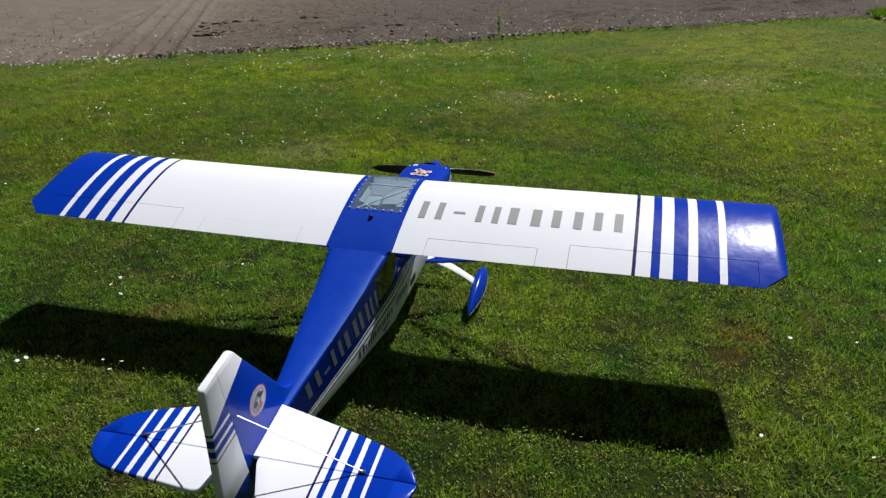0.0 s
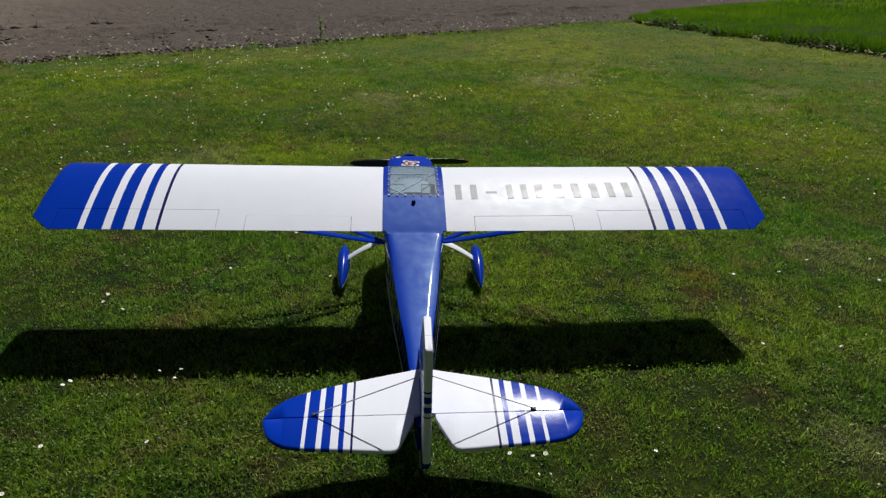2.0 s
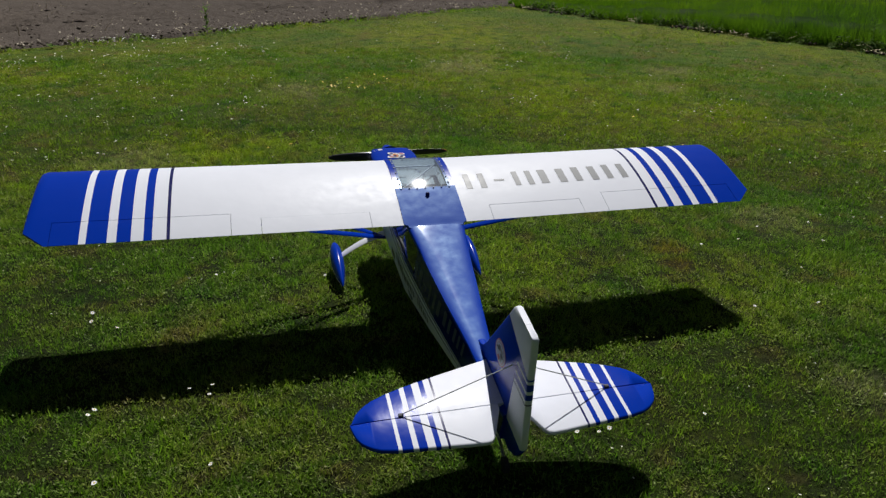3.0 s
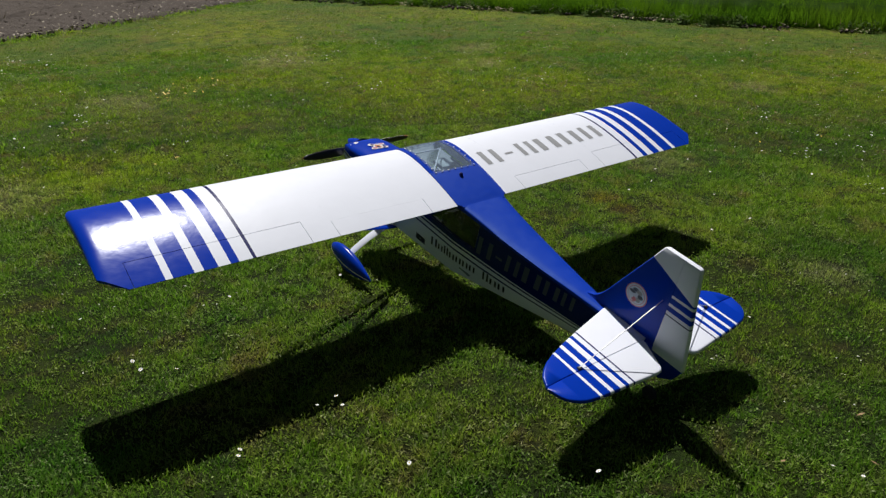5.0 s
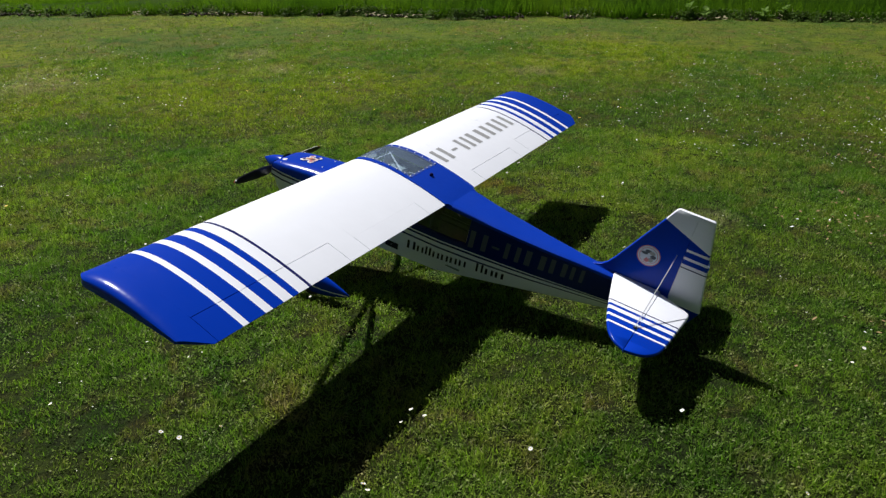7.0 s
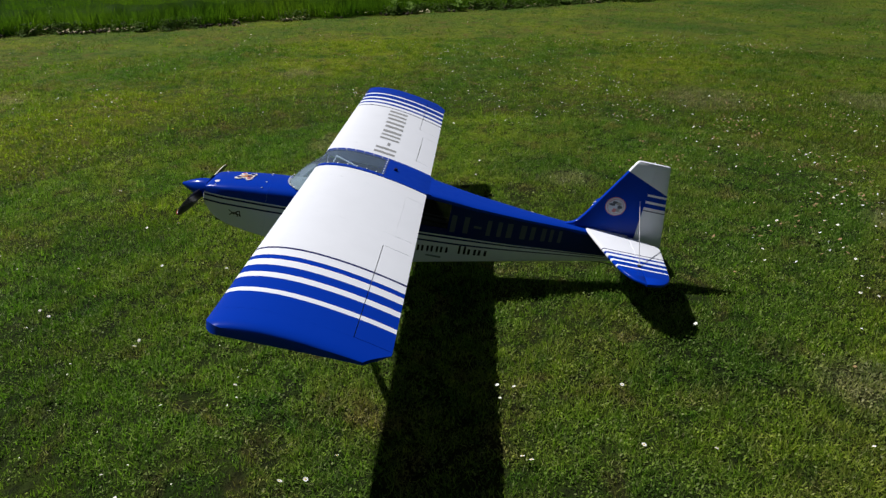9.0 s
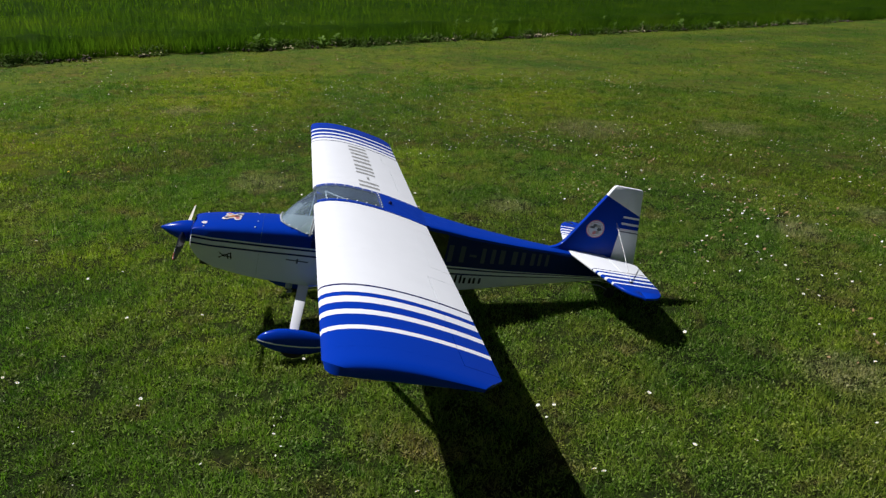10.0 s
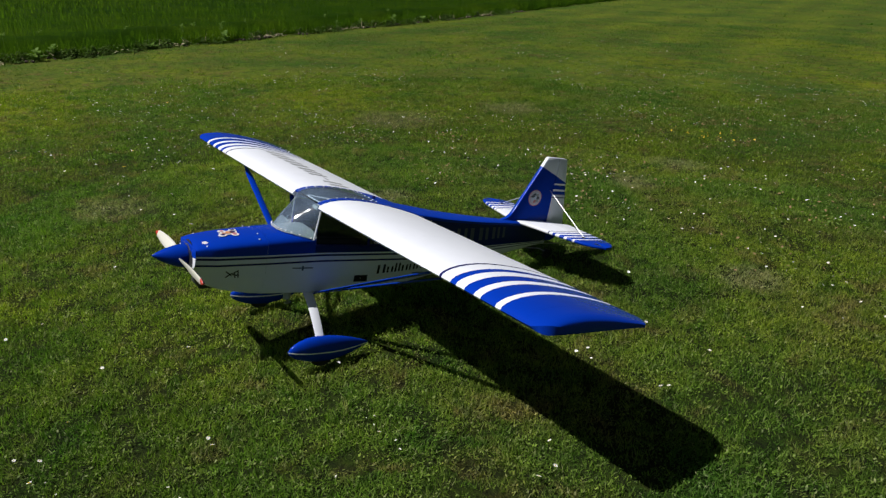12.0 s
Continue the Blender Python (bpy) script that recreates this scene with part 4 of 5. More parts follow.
TAIL_FRONT = [(0.0, -0.660), (0.016, -0.664), (0.10, -0.684), (0.19, -0.706), (0.27, -0.727), (0.329, -0.746), (0.37, -0.764), (0.398, -0.782), (0.42, -0.806), (0.433, -0.834), (0.437, -0.8395)]
ELEV_REAR = [(0.030, -0.860), (0.070, -0.950), (0.080, -0.961), (0.094, -0.964), (0.12, -0.963), (0.19, -0.957), (0.26, -0.952), (0.33, -0.946), (0.37, -0.938), (0.396, -0.925), (0.416, -0.906), (0.428, -0.885), (0.434, -0.862), (0.437, -0.8445)]
for s in (-1, 1):
    for nm, a, b, front, rear in (("tailplane", 0.012, 0.437, lambda x: lerp(x, TAIL_FRONT), lambda x: -0.839), ("elevator", 0.030, 0.437, lambda x: -0.8397, lambda x: lerp(x, ELEV_REAR))):
        xs = sorted(set(stations(a, b, TAIL_BANDS, 0.05)) | {0.05, 0.07, 0.08, 0.094, 0.35, 0.37, 0.39, 0.405, 0.416, 0.425, 0.431, 0.435})
        mids = [(p + q) / 2 for p, q in zip(xs, xs[1:])]
        bm = loft([tail_ring(s, x, front(x), rear(x), 0.015 if x < 0.38 else 0.015 - 0.1 * (x - 0.38), nm == "tailplane") for x in xs], mat=lambda i, j, m=mids: paint(m[i], TAIL_BANDS))
        if nm == "tailplane":
            stab = part(nm, bm, [WHITE, BLUE, NAVY], label="white tailplane half with blue tip and stripes", sharp=50)
        else:
            part(nm, bm, [WHITE, BLUE, NAVY], stab, "white elevator with blue tip and stripes", sharp=50)

# fin and rudder: outline as y limits by height
FIN_FRONT = [(-0.05, -0.56), (-0.038, -0.578), (-0.028, -0.606), (-0.012, -0.625), (0.015, -0.644), (0.229, -0.766), (0.268, -0.787), (0.274, -0.791), (0.277, -0.797)]
RUD_REAR = [(-0.135, -0.925), (-0.11, -0.965), (-0.06, -0.988), (0.05, -0.968), (0.155, -0.947), (0.25, -0.929), (0.271, -0.925), (0.275, -0.923), (0.277, -0.919)]
HINGE = -0.868


def fin_ring(z, front, rear, thick, hinge_behind):
    h = thick / 2
    rf, rr = (0.005, 0.0004) if hinge_behind else (0.0004, 0.005)
    pts = []
    for w in (90, 60, 30, 0, -30, -60, -90):
        pts.append((TAIL_X + h * math.sin(radians(w)), front - rf + rf * math.cos(radians(w)), z))
    for w in (-90, -60, -30, 0, 30, 60, 90):
        pts.append((TAIL_X + h * math.sin(radians(w)), rear + rr - rr * math.cos(radians(w)), z))
    return pts


def cut_diagonal(bm, low_index, high_index):
    """Paints white what lies above the slanting line across fin and rudder."""
    a, b = Vector((0, -0.767, 0.230)), Vector((0, -0.950, 0.158))
    n = Vector((0, -(b - a).z, (b - a).y)).normalized()
    if n.z < 0:
        n = -n
    bmesh.ops.bisect_plane(bm, geom=bm.verts[:] + bm.edges[:] + bm.faces[:], plane_co=a, plane_no=n)
    for f in bm.faces:
        if (f.calc_center_median() - a).dot(n) > 0:
            f.material_index = high_index
        elif low_index is not None:
            f.material_index = low_index


zs = [-0.05, -0.038, -0.028, -0.012, 0.0, 0.015, 0.05, 0.1, 0.15, 0.2, 0.229, 0.245, 0.262, 0.268, 0.274, 0.277]
bm = loft([fin_ring(z, lerp(z, FIN_FRONT), HINGE + 0.0003, 0.021 if z < 0.272 else 0.017, True) for z in zs])
cut_diagonal(bm, 1, 0)
fin = part("fin", bm, [WHITE, BLUE], label="blue fin with white tip and round emblem", sharp=50)
RUD_BANDS = [(-0.060, 1), (0.082, 0), (0.086, 2), (0.098, 0), (0.115, 1), (0.125, 0), (0.145, 1), (0.154, 0), (9, 1)]
zs = sorted({-0.135, -0.11, -0.06, 0.0, 0.05, 0.2, 0.25, 0.262, 0.271, 0.275, 0.277} | {b for b, _ in RUD_BANDS if b < 1})
mids = [(p + q) / 2 for p, q in zip(zs, zs[1:])]
bm = loft([fin_ring(z, HINGE - 0.0003, lerp(z, RUD_REAR), 0.021 if z < 0.272 else 0.017, False) for z in zs], mat=lambda i, j: paint(mids[i], RUD_BANDS))
cut_diagonal(bm, None, 0)
part("rudder", bm, [WHITE, BLUE, NAVY], fin, "white rudder with navy and blue bars", sharp=50)

# bracing wires and tail wheel
for s in (-1, 1):
    zt = -0.043 + 0.017 * s * 0.3
    part("bracing_wire", tube([(TAIL_X + s * 0.010, -0.846, 0.118), (TAIL_X + s * 0.300, -0.833, zt + 0.012)], 0.0016, 6), WIRE)
    part("bracing_wire", tube([(TAIL_X + s * 0.300, -0.833, zt - 0.012), (s * 0.018, -0.80, -0.150)], 0.0016, 6), WIRE)
    part("wire_bracket", box((TAIL_X + s * 0.300 - 0.007, -0.838, zt - 0.014), (TAIL_X + s * 0.300 + 0.007, -0.828, zt + 0.013), 0.002), DARK)
    part("control_horn", box((s * 0.150 - 0.002, -0.862, zt - 0.034), (s * 0.150 + 0.002, -0.848, zt - 0.006)), DARK)
part("tail_spring", tube([(0, -0.64, -0.188), (0, -0.76, -0.176), (0, -0.86, -0.180), (0, -0.905, -0.195)], 0.005, 8, 0.5), STEEL)
bm = bmesh.new()
bmesh.ops.create_cone(bm, cap_ends=True, segments=20, radius1=0.024, radius2=0.024, depth=0.012, matrix=Matrix.Translation((0, -0.915, -0.208)) @ pose(0, 0, 0, 0, 90))
part("tail_wheel", bm, RUBBER)


# ---- markings ----
def side_x(y, z):
    """Half width of the fuselage side at a height."""
    st, zb, sh = lerp(y, STRIPE), lerp(y, BELLY), lerp(y, SHOULDER)
    hw, hb, hs = lerp(y, HALF_WAIST), lerp(y, HALF_BELLY), lerp(y, HALF_SHOULDER)
    if z >= st:
        return hw + (hs - hw) * (z - st) / (sh - st)
    return min(hw, hb + (hw - hb) * (z - zb - 0.016) / max(1e-3, st - 0.037 - zb - 0.016))


def side_bar(name, s, y0, y1, low, high, mat):
    """A plain bar on the fuselage side; low and high are heights as functions of y."""
    n = 4
    rings = []
    for i in range(n + 1):
        y = y0 + (y1 - y0) * i / n
        zs = [low(y) + (high(y) - low(y)) * k / 2 for k in range(3)]
        rings.append([(s * (side_x(y, z) + 0.0012), y, z) for z in zs])
    part(name, loft(rings, closed=False), mat, label="plain marking bar")


def side_line(s, a, b, width):
    """A thin dark stroke of an emblem on the fuselage side from a to b, both as (y, z)."""
    d = Vector((b[0] - a[0], b[1] - a[1]))
    n = Vector((-d.y, d.x)).normalized() * width / 2
    rings = []
    for k in range(4):
        y, z = a[0] + d.x * k / 3, a[1] + d.y * k / 3
        rings.append([(s * (side_x(y + e * n.x, z + e * n.y) + 0.0013), y + e * n.x, z + e * n.y) for e in (-1, 1)])
    part("dark_emblem", loft(rings, closed=False), BLACK_MARK, label="stroke of a small dark emblem")


def wing_bar(x0, x1, y0, y1, mat):
    rings = []
    for i in range(5):
        y = y0 + (y1 - y0) * i / 4
        rings.append([(wing_x(1, x), y, section(y)[0] + wing_lift(x) + 0.0009) for x in (x0, (x0 + x1) / 2, x1)])
    part("marking_bar", loft(rings, closed=False), mat, label="plain grey marking bar")


def strokes(a, b):
    """A character's place from a to b as two upright bars."""
    w = 0.29 * (b - a)
    return (a, a + w), (b - w, b)


for a, b, lo, hi in ((0.163, 0.250, 0.167, 0.257), (0.372, 0.453, 0.170, 0.257), (0.484, 0.594, 0.172, 0.258), (0.631, 0.732, 0.174, 0.262), (0.769, 0.862, 0.177, 0.268)):
    for p, q in strokes(a, b):
        wing_bar(p, q, lo, hi, GREY_MARK)
wing_bar(0.287, 0.331, 0.203, 0.214, GREY_MARK)
for s in (-1, 1):
    order = ((0.0, 0.16), (0.205, 0.275), (0.32, 0.455), (0.50, 0.675), (0.715, 0.855), (0.89, 1.0))
    for k, (a, b) in enumerate(order):
        if s > 0:
            a, b = 1 - b, 1 - a
        lo = lambda y: lerp(y, [(-0.115, -0.140), (-0.575, -0.112)])
        hi = lambda y: lerp(y, [(-0.115, -0.068), (-0.575, -0.062)])
        if k == 1:
            lo, hi = (lambda y: -0.108), (lambda y: -0.098)
        for p, q in strokes(a, b) if k != 1 else ((a, b),):
            side_bar("marking_bar", s, -0.118 - 0.455 * p, -0.118 - 0.455 * q, lo, hi, SILVER_MARK)
    word = ((0.0, 0.09, 1.0), (0.11, 0.18, 0.7), (0.20, 0.22, 1.0), (0.24, 0.26, 1.0), (0.28, 0.35, 0.7), (0.37, 0.44, 0.7), (0.46, 0.53, 0.7), (0.55, 0.62, 0.7), (0.72, 0.79, 1.0), (0.81, 0.89, 0.7), (0.91, 0.99, 0.7))
    for a, b, tall in word:
        if s > 0:
            a, b = 1 - b, 1 - a
        lo = lambda y: lerp(y, [(0.137, -0.256), (-0.29, -0.222)])
        hi = lambda y, q=tall: lo(y) + 0.038 * q
        for p, q in strokes(a, b) if b - a > 0.03 else ((a, b),):
            side_bar("lettering_bar", s, 0.137 - 0.427 * p, 0.137 - 0.427 * q, lo, hi, BLACK_MARK)
    # hatch with a switch, small dark emblems
    side_bar("switch_plate", s, 0.240, 0.178, lambda y: -0.288, lambda y: -0.260, BLACK_MARK)
    side_bar("switch", s, 0.212, 0.206, lambda y: -0.2755, lambda y: -0.270, PALE)
    side_bar("dark_emblem", s, 0.515, 0.430, lambda y: -0.226, lambda y: -0.2215, SILVER_MARK)
    side_bar("dark_emblem", s, 0.476, 0.469, lambda y: -0.235, lambda y: -0.215, SILVER_MARK)
    for a, b in (((0.767, -0.235), (0.744, -0.252)), ((0.766, -0.259), (0.744, -0.242)), ((0.744, -0.247), (0.717, -0.251)), ((0.742, -0.243), (0.722, -0.231)), ((0.724, -0.230), (0.719, -0.259)), ((0.736, -0.239), (0.730, -0.260))):
        side_line(s, a, b, 0.0042)


def disc(name, centre, rx, ry, plane_of, mat, parent, seg=24, label=""):
    bm = bmesh.new()
    bm.faces.new([bm.verts.new(plane_of(centre[0] + rx * math.cos(w), centre[1] + ry * math.sin(w))) for w in (2 * math.pi * k / seg for k in range(seg))])
    return part(name, bm, mat, parent, label)


for s in (-1, 1):
    for k, (r, mt, dy, dz) in enumerate(((0.042, PINK, 0, 0), (0.0385, EMBLEM, 0, 0), (0.033, PINK, 0, 0), (0.031, EMBLEM, 0, 0))):
        disc("emblem", (-0.757 + dy, 0.076 + dz), r, r * 0.95, lambda y, z, k=k, s=s: (TAIL_X + s * (0.0107 + 0.0004 * k), y, z), mt, fin, label="round pale emblem")
    for k in range(7):
        w = 0.9 * k + 0.4
        disc("emblem_patch", (-0.757 + 0.017 * math.cos(w), 0.076 + 0.017 * math.sin(w)), 0.013 - 0.0008 * k, 0.0055 + 0.0007 * k, lambda y, z, k=k, s=s: (TAIL_X + s * (0.0125 + 0.0002 * k), y, z), (SILVER_MARK, SILVER_MARK, GREY_MARK, SILVER_MARK, GREY_MARK, PINK, EMBLEM)[k], fin, 10)


STICKER = ((0.0, 0.735, 0.024, 0.034, PALE), (-0.026, 0.718, 0.017, 0.014, PALE), (0.028, 0.752, 0.016, 0.013, PALE), (-0.020, 0.762, 0.015, 0.016, PALE), (0.024, 0.712, 0.015, 0.014, PALE),
           (0.0, 0.735, 0.013, 0.024, ORANGE), (-0.024, 0.719, 0.011, 0.008, PINK), (0.026, 0.751, 0.010, 0.007, PINK), (-0.017, 0.760, 0.008, 0.009, NAVY), (0.021, 0.714, 0.008, 0.009, NAVY), (0.004, 0.748, 0.008, 0.006, PALE), (-0.006, 0.722, 0.006, 0.010, NAVY), (0.010, 0.729, 0.004, 0.008, PALE))
for k, (x, y, rx, ry, mt) in enumerate(STICKER):
    disc("sticker_patch", (x, y), rx, ry, lambda u, v, k=k: (u, v, nose_top(u, v) + 0.0018 + 0.0003 * k), mt, cowl, 9, "pale, orange and navy sticker shape")
disc("round_sticker", (-0.055, 0.835), 0.011, 0.011, lambda x, y: (x, y, nose_top(x, y) + 0.002), PALE, cowl, 16)


# ---- flowers and small things ----
def daisy_meshes():
    petals = bmesh.new()
    for k in range(13):
        w = 2 * math.pi * k / 13
        c, q = math.cos(w), math.sin(w)
        f = [(0.003 * c - 0.0014 * q, 0.003 * q + 0.0014 * c, 0.0), (0.003 * c + 0.0014 * q, 0.003 * q - 0.0014 * c, 0.0), (0.011 * c + 0.0017 * q, 0.011 * q - 0.0017 * c, 0.0012), (0.011 * c - 0.0017 * q, 0.011 * q + 0.0017 * c, 0.0012)]
        petals.faces.new([petals.verts.new(p) for p in f])
    eye = bmesh.new()
    bmesh.ops.create_uvsphere(eye, u_segments=8, v_segments=5, radius=0.0042, matrix=Matrix.Diagonal((1, 1, 0.6, 1)))
    stalk = tube([(0, 0, -0.03), (0.001, 0, -0.015), (0, 0, 0)], 0.0008, 5)
    out = []
    for nm, b, mt in (("petals", petals, PETAL), ("eye", eye, YOLK), ("stalk", stalk, WEED)):
        me = bpy.data.meshes.new(nm)
        b.to_mesh(me)
        b.free()
        me.materials.append(mt)
        out.append(me)
    return out


DAISY = daisy_meshes()


def daisy(x, y, z, size):
    ob = tagged(new("daisy"), "small white daisy with yellow eye in the lawn", "flower", "daisies in the lawn")
    ob.matrix_basis = pose(x, y, z + float(rise(x, y)), rng.uniform(-25, 25), rng.uniform(-25, 25), rng.uniform(0, 360)) @ Matrix.Diagonal((size, size, size, 1))
    for me in DAISY:
        p = new(me.name, me)
        p.parent = ob


SPOTS = [(-1.57, 2.4), (-1.27, 2.41), (-1.2, 2.4), (-1.22, 2.35), (-1.58, 2.07), (-1.29, 2.01), (-1.51, 3.02), (-0.28, 1.67), (-0.22, 1.64), (-0.18, 1.64), (0.14, 1.56), (0.24, 1.83),
         (1.42, 2.17), (1.15, 1.89), (0.87, 1.98), (1.21, 2.58), (1.44, 2.55), (-1.64, 1.88), (-1.43, 2.93), (-1.55, 2.42), (-0.99, 1.59), (-1.28, 1.28), (-1.46, 1.1), (-0.89, 0.79), (-0.92, 0.85),
         (-0.96, 0.8), (-0.8, 0.59), (-0.64, 0.65), (-0.45, 0.97), (-0.56, 1.03), (-0.62, 3.61), (-0.66, 3.62), (-0.28, 4.05), (-0.42, 4.06), (-0.34, 4.0), (-0.2, 3.86), (0.05, 3.63), (-0.05, 3.34),
         (0.55, 3.78), (0.58, 3.63), (-0.58, 3.04), (-1.0, 3.24), (1.17, 4.03), (-1.5, 3.09), (-1.47, 3.52)]
for x, y in SPOTS:
    daisy(x, y, 0.024, rng.uniform(0.46, 0.68))
# looser clusters further out
for cx, cy, n, spread in ((0.4, 7.0, 16, 0.35), (-1.2, 6.8, 10, 0.4), (3.75, 5.7, 12, 0.35), (-0.85, 0.68, 9, 0.15), (-1.75, 1.15, 8, 0.2), (-0.6, -0.2, 10, 0.25), (-0.2, 0.0, 10, 0.25), (-1.2, -1.5, 10, 0.5), (-0.85, -0.43, 9, 0.3), (1.2, -0.9, 12, 0.4), (-3.65, 7.0, 14, 0.5), (-1.25, 5.15, 10, 0.3), (2.0, 2.7, 10, 0.4), (-2.6, 5.0, 10, 0.5), (1.0, 4.8, 8, 0.7), (0.9, 0.25, 12, 0.3), (-1.7, 4.3, 8, 0.4), (-1.5, 0.1, 14, 0.3), (-1.0, -1.8, 14, 0.5), (-0.2, 0.5, 8, 0.2), (-1.35, -1.0, 10, 0.4), (0.3, -3.3, 12, 0.6), (0.0, -6.0, 10, 0.8), (1.0, -1.4, 8, 0.4)):
    for _ in range(n):
        daisy(cx + rng.normal(0, spread), cy + rng.normal(0, spread), 0.024, rng.uniform(0.42, 0.66))


def scatter(name, n, area, size, mat, label, category, low=0.026, gap=2.6):
    """Far blossoms too many to count: small lozenges on the lawn."""
    x0, x1, y0, y1 = area
    p = clear_of_fields(np.stack([rng.uniform(x0, x1, n), rng.uniform(y0, y1, n), np.zeros(n)], 1))
    keep = np.array([noise.noise((x * 0.5, y * 0.5, 11)) + 0.5 * noise.noise((x * 1.6, y * 1.6, 3)) > 0.12 for x, y, _ in p])
    p = p[keep & (np.hypot(p[:, 0] + 0.6, p[:, 1] - 2.3) > gap)]
    p[:, 2] = rise(p[:, 0], p[:, 1]) + rng.uniform(low, low + 0.02, len(p))
    v, f = leaflets(rng, p, size, 0.3)
    from_arrays(name, v, f, mat, label, category)


scatter("white_blossoms", 1300, (-7, 4, 7.2, 11.6), 0.010, PETAL, "small white daisies near the edge of the ploughed field", "flowers")
scatter("white_blossoms", 1700, (-7, 9, -14, 12), 0.009, PETAL, "scattered small white daisies across the lawn", "flowers")
scatter("white_blossoms", 2600, (-2, 7, -10, 3), 0.0085, PETAL, "small white clover blossoms across the lawn", "flowers")
scatter("white_blossoms", 2000, (-1.5, 5.5, -5.5, 1.6), 0.0066, PETAL, "small white daisies and clover in the darker part of the lawn", "flowers")
scatter("white_blossoms", 1100, (-2.4, 4.0, -3.0, 5.2), 0.0045, CLOVER, "tiny cream clover blossoms round the aeroplane", "flowers", 0.018, 0.0)
scatter("yellow_blossoms", 500, (-5, 9, -10, 12), 0.012, YOLK, "scattered small yellow flowers across the lawn", "flowers")
for cx, cy, n in ((0.75, 6.75, 30), (0.1, -1.7, 26), (1.25, 6.95, 14)):
    p = np.stack([cx + rng.normal(0, 0.2, n), cy + rng.normal(0, 0.2, n), np.zeros(n)], 1)
    p[:, 2] = rise(p[:, 0], p[:, 1]) + 0.03
    v, f = leaflets(rng, p, 0.012)
    from_arrays("yellow_blossoms", v, f, YOLK, "patch of small yellow flowers in the lawn", "flowers")


# clumps of clover heads: thick beside the ploughed field, then thinner towards the aeroplane
def clover_clumps(n, area, count, spread, size, label):
    x0, x1, y0, y1 = area
    c = np.stack([rng.uniform(x0, x1, n), rng.uniform(y0, y1, n), np.zeros(n)], 1)
    p = np.repeat(c, rng.integers(2, count, n), 0)
    p[:, 0] += rng.normal(0, spread, len(p))
    p[:, 1] += rng.normal(0, spread * 0.7, len(p))
    p = clear_of_fields(p[np.hypot(p[:, 0] + 0.6, p[:, 1] - 2.3) > 2.6])
    p[:, 2] = rise(p[:, 0], p[:, 1]) + rng.uniform(0.028, 0.048, len(p))
    v, f = leaflets(rng, p, size, 0.9)
    from_arrays("clover_heads", v, f, CLOVER, label, "flowers")


clover_clumps(46, (-4.8, 0.6, 8.3, 10.6), 13, 0.16, 0.0135, "cream clover heads crowding the edge of the ploughed field")
clover_clumps(60, (-4.5, 6.0, 5.0, 9.5), 7, 0.22, 0.0115, "cream clover heads in loose clumps in the lawn")
clover_clumps(70, (1.5, 7.0, -9.0, 5.0), 6, 0.22, 0.0105, "cream clover heads in loose clumps towards the crop")
clover_clumps(55, (-1.5, 6.0, -11.0, -0.5), 6, 0.2, 0.0095, "cream clover heads in loose clumps in the greener lawn")

# tufts of white flowers along the edge of the ploughed field
for u, n in ((0.35, 34), (1.05, 46), (1.4, 40), (2.3, 14), (3.2, 16), (4.9, 34), (5.3, 16), (6.6, 22)):
    p = np.stack([rng.normal(u, 0.16, n), rng.normal(-0.12, 0.07, n)], 1)
    x, y = SOIL_FROM.x + p[:, 0] * SOIL_WAY.x + p[:, 1] * SOIL_IN.x, SOIL_FROM.y + p[:, 0] * SOIL_WAY.y + p[:, 1] * SOIL_IN.y
    v, f = leaflets(rng, np.stack([x, y, rise(x, y) + rng.uniform(0.02, 0.07, n)], 1), 0.013, 0.8)
    from_arrays("white_blossoms", v, f, PETAL, "tuft of small white flowers at the edge of the ploughed soil", "flowers")

# coarse spots in the lawn: dry brown leaves mixed with clover heads
spots = np.stack([rng.uniform(-5, 8.5, 90), rng.uniform(-9, 10, 90), np.zeros(90)], 1)
more = np.stack([rng.uniform(-2.0, 2.2, 34), rng.uniform(-4.0, 0.9, 34), np.zeros(34)], 1)
spots = clear_of_fields(spots[np.hypot(spots[:, 0] + 0.4, spots[:, 1] - 2.4) > 2.7])
spots = np.concatenate([spots, more])
for name, count, size, mat, label, category in (("dry_leaves", 26, 0.011, DRY, "dry brown leaves in coarse spots of the lawn", "leaves"), ("clover_heads", 7, 0.008, PETAL, "white clover heads in coarse spots of the lawn", "flowers"), ("broad_leaves", 22, 0.011, WEED, "broad green plantain leaves in coarse spots of the lawn", "leaves")):
    p = np.repeat(spots, count, 0)
    p[:, :2] += rng.normal(0, 0.16, (len(p), 2))
    p = clear_of_fields(p)
    p[:, 2] = rise(p[:, 0], p[:, 1]) + rng.uniform(0.008, 0.026, len(p))
    v, f = leaflets(rng, p, size)
    from_arrays(name, v, f, mat, label, category)


# ---- field edges ----
def edge_place(u, v):
    q = SOIL_FROM + u * SOIL_WAY + v * SOIL_IN
    return q.x, q.y


